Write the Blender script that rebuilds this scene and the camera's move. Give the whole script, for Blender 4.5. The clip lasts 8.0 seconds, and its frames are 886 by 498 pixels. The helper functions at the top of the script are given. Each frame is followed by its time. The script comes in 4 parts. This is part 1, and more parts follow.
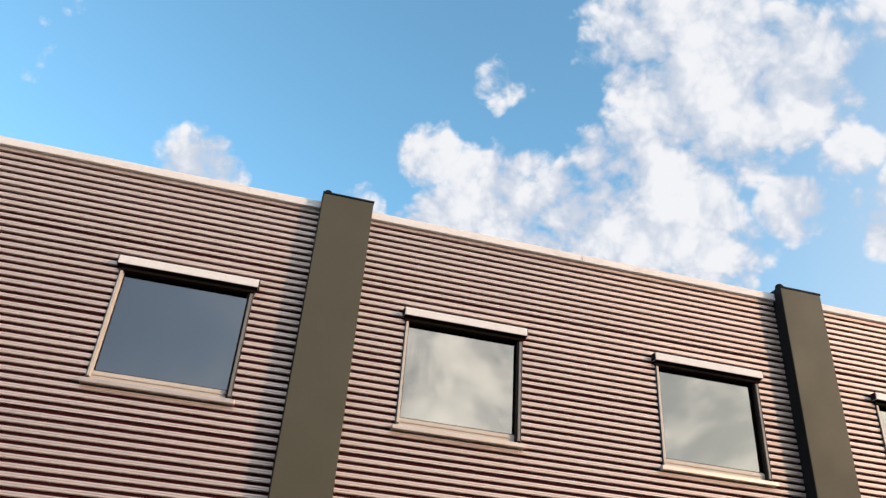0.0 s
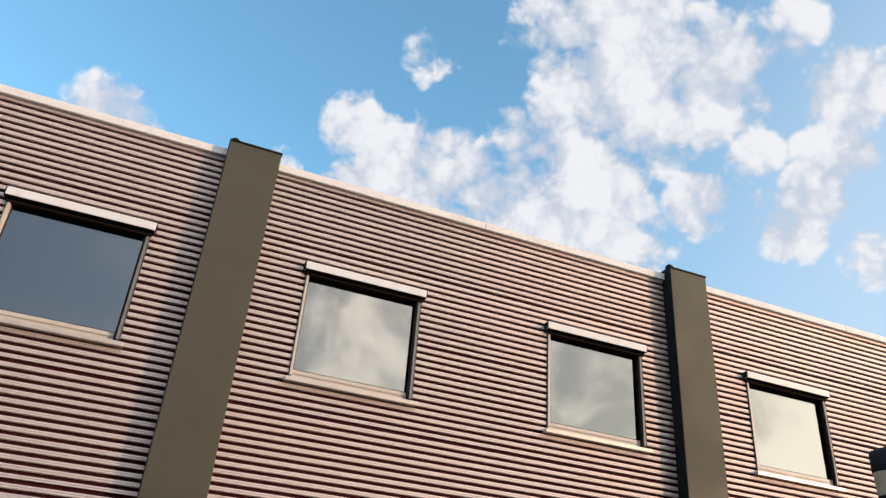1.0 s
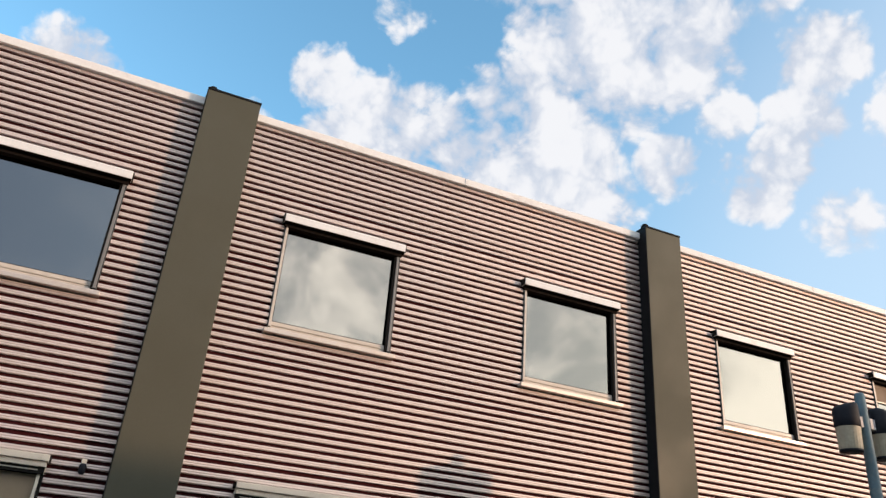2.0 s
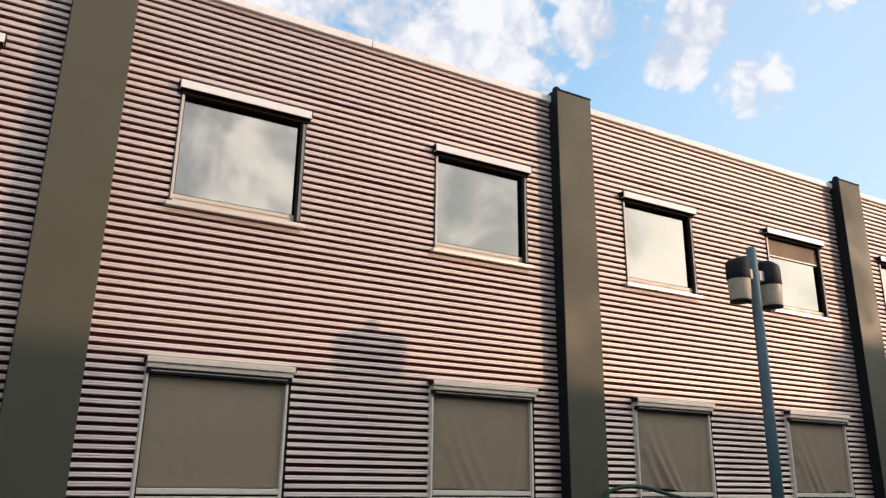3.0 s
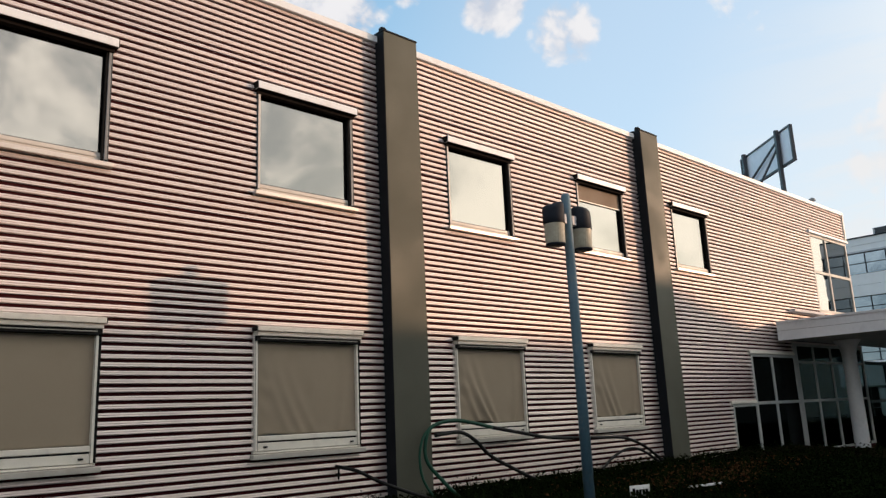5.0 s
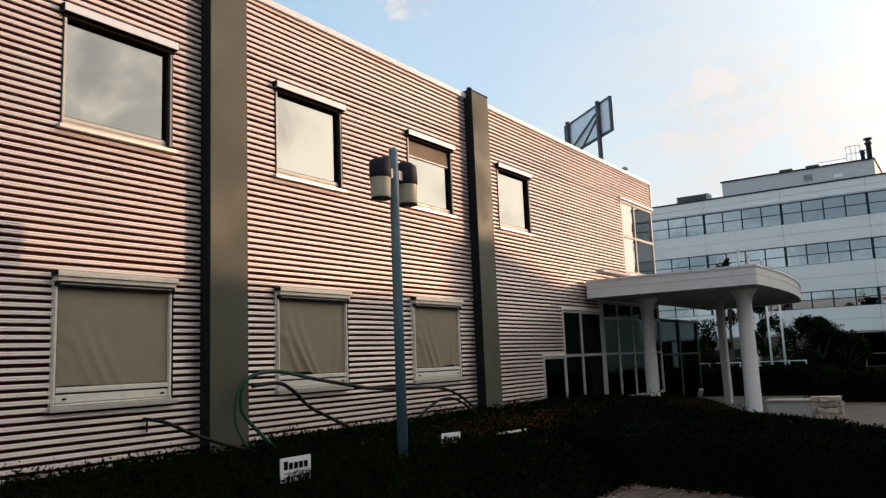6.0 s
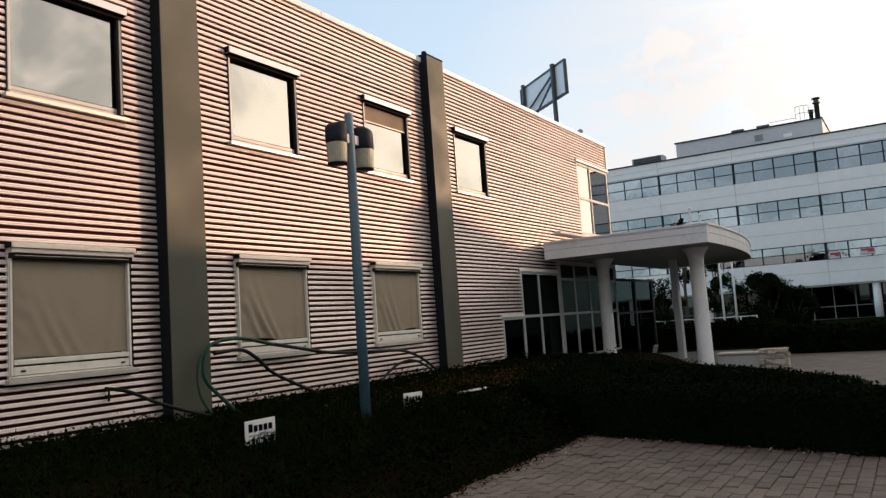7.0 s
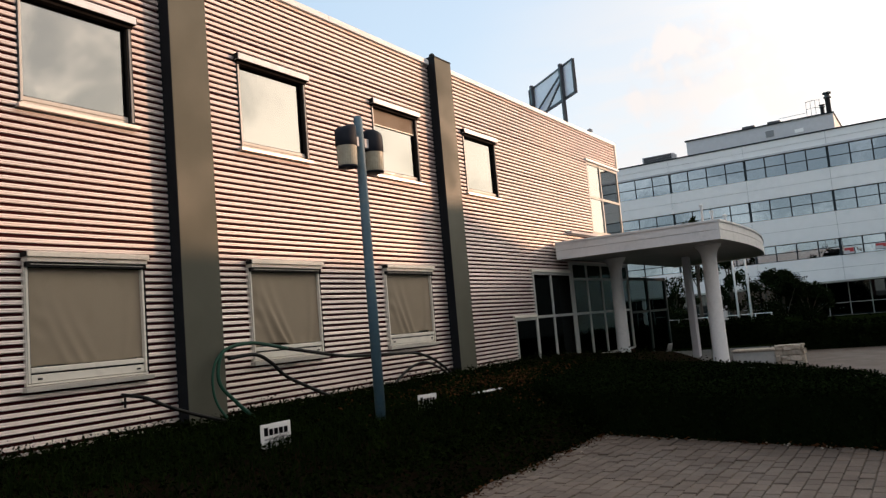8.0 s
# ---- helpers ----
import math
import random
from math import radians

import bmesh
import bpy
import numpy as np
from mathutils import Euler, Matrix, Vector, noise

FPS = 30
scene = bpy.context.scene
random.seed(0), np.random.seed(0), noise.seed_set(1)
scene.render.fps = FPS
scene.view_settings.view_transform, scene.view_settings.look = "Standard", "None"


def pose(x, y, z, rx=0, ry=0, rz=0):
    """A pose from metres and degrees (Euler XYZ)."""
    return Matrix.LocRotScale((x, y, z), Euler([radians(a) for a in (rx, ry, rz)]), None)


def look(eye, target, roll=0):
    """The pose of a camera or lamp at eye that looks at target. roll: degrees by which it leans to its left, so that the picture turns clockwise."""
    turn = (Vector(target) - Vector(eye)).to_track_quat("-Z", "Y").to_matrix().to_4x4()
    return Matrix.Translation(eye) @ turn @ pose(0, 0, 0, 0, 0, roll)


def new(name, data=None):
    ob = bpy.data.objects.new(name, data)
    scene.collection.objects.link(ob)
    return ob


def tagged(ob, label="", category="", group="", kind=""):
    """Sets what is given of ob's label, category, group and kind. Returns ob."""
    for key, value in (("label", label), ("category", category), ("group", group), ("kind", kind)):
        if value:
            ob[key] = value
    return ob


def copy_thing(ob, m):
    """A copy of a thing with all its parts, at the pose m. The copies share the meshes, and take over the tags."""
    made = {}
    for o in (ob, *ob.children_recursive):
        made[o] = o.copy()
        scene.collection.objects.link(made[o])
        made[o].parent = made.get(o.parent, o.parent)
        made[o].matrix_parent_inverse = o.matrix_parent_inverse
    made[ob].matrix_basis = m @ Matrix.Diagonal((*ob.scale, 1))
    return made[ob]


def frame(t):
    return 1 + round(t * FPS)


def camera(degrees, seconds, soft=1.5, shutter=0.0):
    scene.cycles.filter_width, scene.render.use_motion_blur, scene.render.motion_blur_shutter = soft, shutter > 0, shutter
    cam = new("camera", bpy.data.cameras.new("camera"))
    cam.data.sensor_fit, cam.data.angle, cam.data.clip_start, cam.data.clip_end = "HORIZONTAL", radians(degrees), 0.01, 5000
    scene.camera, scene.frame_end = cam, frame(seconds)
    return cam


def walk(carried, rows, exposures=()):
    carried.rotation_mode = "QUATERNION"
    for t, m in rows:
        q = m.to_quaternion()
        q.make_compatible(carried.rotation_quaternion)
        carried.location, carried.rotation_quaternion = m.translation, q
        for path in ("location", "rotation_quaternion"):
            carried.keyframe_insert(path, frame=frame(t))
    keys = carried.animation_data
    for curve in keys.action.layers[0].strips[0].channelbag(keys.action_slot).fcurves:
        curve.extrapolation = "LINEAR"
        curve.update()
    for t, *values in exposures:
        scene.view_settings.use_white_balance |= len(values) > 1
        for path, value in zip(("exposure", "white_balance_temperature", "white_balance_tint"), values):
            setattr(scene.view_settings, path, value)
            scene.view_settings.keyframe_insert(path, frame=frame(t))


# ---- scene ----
cam = camera(59.8, 8.0, soft=1.35)
PATH = [
    (0, (-1.51, -8.551, 1.851), (-1.13, -6.878, 2.878), 4.6),
    (0.5, (-1.452, -8.562, 1.738), (-0.911, -6.914, 2.735), 4.4),
    (1, (-1.372, -8.594, 1.672), (-0.768, -6.961, 2.655), 4.8),
    (1.2, (-1.401, -8.585, 1.681), (-0.766, -6.958, 2.657), 5.2),
    (2.3, (-1.473, -8.521, 1.62), (-0.687, -6.845, 2.376), 3.7),
    (2.5, (-1.438, -8.437, 1.627), (-0.517, -6.78, 2.264), 3.6),
    (3, (-1.309, -8.546, 1.646), (-0.36, -6.885, 2.23), 0.7),
    (3.5, (-1.391, -8.46, 1.696), (-0.363, -6.832, 2.236), 0.1),
    (4, (-1.385, -8.488, 1.69), (-0.272, -6.903, 2.189), 0.0),
    (4.2, (-1.387, -8.487, 1.698), (-0.243, -6.918, 2.179), -0.1),
    (5.3, (-1.344, -8.445, 1.706), (0.102, -7.12, 2.1), -2.1),
    (5.5, (-1.253, -8.408, 1.705), (0.261, -7.155, 2.074), -1.1),
    (6, (-1.296, -8.548, 1.697), (0.343, -7.438, 1.984), -2.4),
    (6.5, (-1.355, -8.594, 1.646), (0.332, -7.546, 1.881), -3.2),
    (7, (-1.395, -8.641, 1.641), (0.307, -7.608, 1.835), -4.0),
    (7.5, (-1.397, -8.668, 1.66), (0.298, -7.627, 1.864), -3.5),
    (8, (-1.398, -8.638, 1.618), (0.288, -7.581, 1.822), -5.0),
]
walk(cam, [(t, look(eye, target, roll)) for t, eye, target, roll in PATH],
     exposures=[(0.0, -0.20, 6150, 9), (1.2, -0.24, 6150, 9), (2.5, -0.14, 6150, 10), (4.0, -0.12, 6200, 11), (5.5, -0.31, 6350, 10), (6.5, -0.22, 6550, 13), (8.0, -0.14, 6650, 14)])

# ---------------------------------------------------------------- light
SUN_EL, SUN_AZ = radians(9.8), radians(128.0)      # azimuth clockwise from +y
SUN_DIR = Vector((math.sin(SUN_AZ) * math.cos(SUN_EL), math.cos(SUN_AZ) * math.cos(SUN_EL), math.sin(SUN_EL)))

world = bpy.data.worlds.new("evening_sky")
scene.world = world
world.use_nodes = True


class Graph:
    """A short hand for node trees."""

    def __init__(self, tree):
        self.t = tree
        tree.nodes.clear()

    def add(self, kind, _in=None, **props):
        n = self.t.nodes.new(kind)
        for k, v in props.items():
            setattr(n, k, v)
        for k, v in (_in or {}).items():
            s = n.inputs[k]
            if isinstance(v, bpy.types.NodeSocket):
                self.t.links.new(v, s)
            else:
                s.default_value = v
        return n

    def math(self, op, a, b=0.0, c=0.0, clamp=False):
        n = self.add("ShaderNodeMath", {0: a, 1: b, 2: c}, operation=op)
        n.use_clamp = clamp
        return n.outputs[0]

    def mix(self, f, a, b, blend="MIX"):
        n = self.add("ShaderNodeMix", {"Factor": f}, data_type="RGBA", blend_type=blend)
        for s, v in ((n.inputs[6], a), (n.inputs[7], b)):
            if isinstance(v, bpy.types.NodeSocket):
                self.t.links.new(v, s)
            else:
                s.default_value = (*v, 1) if len(v) == 3 else v
        return n.outputs[2]

    def noise(self, vec, scale, detail=4, rough=0.55, distortion=0.0):
        return self.add("ShaderNodeTexNoise", {"Vector": vec, "Scale": scale, "Detail": detail, "Roughness": rough, "Distortion": distortion}).outputs[0]

    def ramp(self, f, a, b, lo=0.0, hi=1.0):
        n = self.add("ShaderNodeMapRange", {0: f, 1: a, 2: b, 3: lo, 4: hi}, clamp=True, interpolation_type="SMOOTHSTEP")
        return n.outputs[0]


def build_sky():
    g = Graph(world.node_tree)
    sky = g.add("ShaderNodeTexSky", sky_type="NISHITA", sun_disc=False, sun_elevation=SUN_EL, sun_rotation=SUN_AZ,
                air_density=1.0, dust_density=0.6, ozone_density=2.0)
    way = g.add("ShaderNodeTexCoord").outputs["Generated"]
    def towards(yaw, up, wide_deg, core_deg, amount):
        c = (math.sin(radians(yaw)) * math.cos(radians(up)), math.cos(radians(yaw)) * math.cos(radians(up)), math.sin(radians(up)))
        d = g.add("ShaderNodeVectorMath", {0: way, 1: c}, operation="DOT_PRODUCT").outputs["Value"]
        return g.ramp(d, math.cos(radians(wide_deg)), math.cos(radians(core_deg)), 0.0, amount)

    # cumulus banks: (yaw right of +y, height, radius), all in degrees
    banks = CLOUD_BANKS
    field = None
    for yaw, up, size, amount in banks:
        c = (math.sin(radians(yaw)) * math.cos(radians(up)), math.cos(radians(yaw)) * math.cos(radians(up)), math.sin(radians(up)))
        d = g.add("ShaderNodeVectorMath", {0: way, 1: c}, operation="DOT_PRODUCT").outputs["Value"]
        b = g.ramp(d, math.cos(radians(size * 1.5)), math.cos(radians(size * 0.25)), 0.0, amount)
        field = b if field is None else g.math("MAXIMUM", field, b)
    warp = g.noise(way, 7.0, 4, 0.6)
    puff = g.noise(way, 11.0, 10, 0.62, 0.35)
    # rounded heaps of three sizes give the cumulus its cauliflower edge
    bent = g.add("ShaderNodeVectorMath", {0: way, 1: g.add("ShaderNodeVectorMath", {0: g.add("ShaderNodeTexNoise", {"Vector": way, "Scale": 18.0, "Detail": 3.0}).outputs[1], 3: 0.05}, operation="SCALE").outputs[0]}, operation="ADD").outputs[0]
    heap = None
    for scale, share in ((15.0, 0.50), (34.0, 0.32), (80.0, 0.18)):
        v = g.add("ShaderNodeTexVoronoi", {"Vector": bent, "Scale": scale, "Smoothness": 0.6}, feature="SMOOTH_F1").outputs["Distance"]
        v = g.math("MULTIPLY", g.math("SUBTRACT", 1.0, v), share)
        heap = v if heap is None else g.math("ADD", heap, v)
    lump = g.noise(way, 34.0, 6, 0.6)
    n = g.math("ADD", g.math("MULTIPLY", puff, 0.70), g.math("ADD", g.math("MULTIPLY", lump, 0.24), g.math("MULTIPLY", warp, 0.06)))
    n = g.math("ADD", g.math("MULTIPLY", n, 0.62), g.math("MULTIPLY", heap, 0.38))
    dens = g.math("ADD", g.math("MULTIPLY", field, 0.43), n)
    wide = g.noise(way, 6.5, 10, 0.62, 0.5)
    split = g.add("ShaderNodeSeparateXYZ", {0: way})
    cover = g.ramp(dens, 0.785, 0.915)
    lit = g.ramp(g.math("ADD", g.math("MULTIPLY", heap, 0.45), g.math("MULTIPLY", puff, 0.55)), 0.44, 0.60)
    white = g.mix(lit, CLOUD_SHADE, CLOUD_LIGHT)
    base = g.mix(1.0, sky.outputs[0], SKY_GAIN, "MULTIPLY")
    base = g.mix(towards(74, 14, 46, 10, 0.72), base, HAZE)
    col = g.mix(cover, base, white)
    # high broken overcast behind; overhead and west it is added, unseen, to neutralise fill
    behind = g.ramp(split.outputs["Y"], 0.05, -0.35)
    above = g.ramp(split.outputs["Z"], 0.80, 0.90)
    west = g.ramp(split.outputs["X"], -0.72, -0.90)
    deck = g.mix(g.ramp(g.math("ADD", g.math("MULTIPLY", wide, 0.7), g.math("MULTIPLY", puff, 0.3)), 0.40, 0.63), DECK_SHADE, DECK_LIGHT)
    col = g.mix(g.math("MULTIPLY", g.math("MAXIMUM", behind, g.math("MAXIMUM", above, west)), 0.94), col, deck)

    # pale veil over the low sky at the end of the street, and the glow round the low sun
    flat = g.add("ShaderNodeMapping", {"Vector": way, "Scale": (1.0, 1.0, 4.5)}).outputs[0]
    streak = g.ramp(g.noise(flat, 5.5, 8, 0.58, 0.4), 0.40, 0.60, 0.72, 1.0)
    col = g.mix(g.math("MULTIPLY", towards(90, 3, 36, 10, 1.0), streak), col, VEIL)
    col = g.mix(towards(192, 26, 22, 8, 0.9), col, BLUE_GAP)
    side = g.math("ADD", towards(138, 22, 62, 8, 0.8), 1.0)
    warm = g.add("ShaderNodeCombineColor", {0: g.math("MULTIPLY", side, 1.0), 1: g.math("POWER", side, 0.9), 2: g.math("POWER", side, 0.7)}).outputs[0]
    col = g.mix(1.0, col, warm, "MULTIPLY")      # the sunward half of the sky is brighter and warmer
    glow = g.math("MULTIPLY", towards(120, 8, 30, 4, 1.0), g.ramp(wide, 0.36, 0.60, 0.38, 1.0))
    col = g.mix(glow, col, SUN_GLOW)
    bg = g.add("ShaderNodeBackground", {0: col, 1: SKY_STRENGTH})
    g.add("ShaderNodeOutputWorld", {0: bg.outputs[0]})


CLOUD_BANKS = [
    (34.3, 45.4, 7, 1.0), (37, 40.4, 7, 1.0), (43, 41, 6, 1.0), (29.2, 36.6, 5.5, 1.0), (33, 33, 5, 1.0), (24, 34, 4.5, 1.0),
    (16.7, 34.6, 4.5, 1.0), (10.8, 37.5, 2.8, 0.9), (17.3, 43.3, 2.6, 0.75), (41.7, 32.5, 2.8, 1.0), (47.3, 31.0, 2.6, 0.9),
    (50.5, 32, 2.8, 1.0), (54, 27.2, 2.9, 0.84), (46.5, 35.2, 2.4, 0.9), (52.5, 34.2, 3.0, 1.0), (59.5, 33, 3.5, 0.8), (54.4, 38.1, 3.4, 1.0), (51.2, 42.9, 2.6, 0.9), (48.4, 29.9, 2.6, 1.0),
    (78.3, 17.2, 4.0, 0.8), (75.0, 15.6, 3.2, 0.75), (82.0, 18.0, 3.4, 0.8), (83.5, 14.4, 3.0, 0.8),
    (-8.6, 33.2, 3.6, 1.0), (-22.7, 36.7, 3.6, 0.55), (-21, 40.2, 2.4, 0.55), (10.5, 31.5, 3.2, 0.95), (36.5, 30, 3.5, 0.9), (13.5, 32.5, 4.2, 1.0), (19, 36, 3.6, 0.9), (67, 27, 2.6, 0.6), (5, 32, 3.5, 0.8), (20.5, 32.5, 4.0, 1.0), (27, 30.5, 4.5, 1.0), (32, 29, 4.0, 0.9),
]
SKY_STRENGTH = 0.15
SKY_GAIN = (2.85, 3.48, 3.20)
DECK_LIGHT, DECK_SHADE, BLUE_GAP = (10.3, 9.8, 9.3), (4.1, 4.1, 4.2), (1.9, 2.6, 3.7)
CLOUD_LIGHT, CLOUD_SHADE = (7.1, 6.9, 6.8), (4.7, 5.0, 5.6)
VEIL, HAZE, SUN_GLOW = (6.9, 6.8, 6.6), (5.2, 5.9, 6.7), (22.0, 20.0, 16.5)
build_sky()

sun_data = bpy.data.lights.new("sun", "SUN")
sun_data.energy, sun_data.angle, sun_data.color = 3.6, radians(0.6), (1.0, 0.61, 0.37)
sun = new("sun", sun_data)
sun.matrix_world = look(SUN_DIR * 80, (0, 0, 0))


# ---------------------------------------------------------------- materials
def material(name, colour, rough=0.6, metal=0.0, vary=0.12, grain=40.0, bump=0.0, dirt=None, dirt_amount=0.0, dirt_scale=2.0,
             random_tone=0.0, spec=0.5, stretch=(1, 1, 1)):
    m = bpy.data.materials.new(name)
    m.use_nodes = True
    g = Graph(m.node_tree)
    geo = g.add("ShaderNodeNewGeometry")
    pos = g.add("ShaderNodeMapping", {"Vector": geo.outputs["Position"], "Scale": stretch}).outputs[0]
    fine = g.noise(pos, grain, 5, 0.6)
    broad = g.noise(pos, dirt_scale, 5, 0.6)
    dark = tuple(c * (1 - vary) for c in colour)
    light = tuple(min(1, c * (1 + vary)) for c in colour)
    col = g.mix(g.ramp(fine, 0.3, 0.7), dark, light)
    col = g.mix(g.ramp(broad, 0.25, 0.75, 0.0, 0.6), col, tuple(c * (1 - vary) for c in colour))
    if dirt:
        patch = g.ramp(g.noise(pos, dirt_scale * 1.7, 7, 0.65, 0.6), 0.5, 0.72, 0.0, dirt_amount)
        col = g.mix(patch, col, dirt)
    if random_tone:
        r = g.add("ShaderNodeObjectInfo").outputs["Random"]
        k = g.ramp(r, 0.0, 1.0, 1 - random_tone, 1 + random_tone)
        i = g.ramp(geo.outputs["Random Per Island"], 0.0, 1.0, 1 - random_tone, 1 + random_tone)
        kk = g.math("MULTIPLY", k, i)
        rgb = g.add("ShaderNodeCombineColor", {0: kk, 1: kk, 2: kk}).outputs[0]
        col = g.mix(1.0, col, rgb, "MULTIPLY")
    r = g.ramp(broad, 0.3, 0.7, max(0.02, rough - 0.1), min(1, rough + 0.1))
    b = g.add("ShaderNodeBsdfPrincipled", {"Base Color": col, "Roughness": r, "Metallic": metal, "Specular IOR Level": spec})
    if bump:
        h = g.add("ShaderNodeBump", {"Strength": min(1.0, bump * 20), "Distance": bump, "Height": fine})
        g.t.links.new(h.outputs[0], b.inputs["Normal"])
    g.add("ShaderNodeOutputMaterial", {0: b.outputs[0]})
    return m


def glazing(name, through_tint, gloss_tint, share, waves=0.0):
    """Solar-coated glass: partly a tinted mirror, partly see-through."""
    m = bpy.data.materials.new(name)
    m.use_nodes = True
    g = Graph(m.node_tree)
    geo = g.add("ShaderNodeNewGeometry")
    clear = g.add("ShaderNodeBsdfTransparent", {0: (*through_tint, 1)})
    gloss = g.add("ShaderNodeBsdfGlossy", {0: (*gloss_tint, 1), "Roughness": 0.015})
    if waves:
        n = g.noise(geo.outputs["Position"], 1.6, 2, 0.4)
        h = g.add("ShaderNodeBump", {"Strength": 1.0, "Distance": waves, "Height": n})
        g.t.links.new(h.outputs[0], gloss.inputs["Normal"])
    f = g.add("ShaderNodeFresnel", {"IOR": 1.5}).outputs[0]
    k = g.math("ADD", g.math("MULTIPLY", f, 1.0 - share), share, clamp=True)
    mx = g.add("ShaderNodeMixShader", {0: k, 1: clear.outputs[0], 2: gloss.outputs[0]})
    g.add("ShaderNodeOutputMaterial", {0: mx.outputs[0]})
    return m


def leafy(name, a, b, rough=0.6):
    m = bpy.data.materials.new(name)
    m.use_nodes = True
    g = Graph(m.node_tree)
    geo = g.add("ShaderNodeNewGeometry")
    broad = g.noise(geo.outputs["Position"], 1.3, 4, 0.6)
    col = g.mix(geo.outputs["Random Per Island"], a, b)
    col = g.mix(g.ramp(broad, 0.4, 0.7, 0, 0.6), col, tuple(0.6 * v for v in a))
    p = g.add("ShaderNodeBsdfPrincipled", {"Base Color": col, "Roughness": rough, "Specular IOR Level": 0.0})
    g.add("ShaderNodeOutputMaterial", {0: p.outputs[0]})
    return m


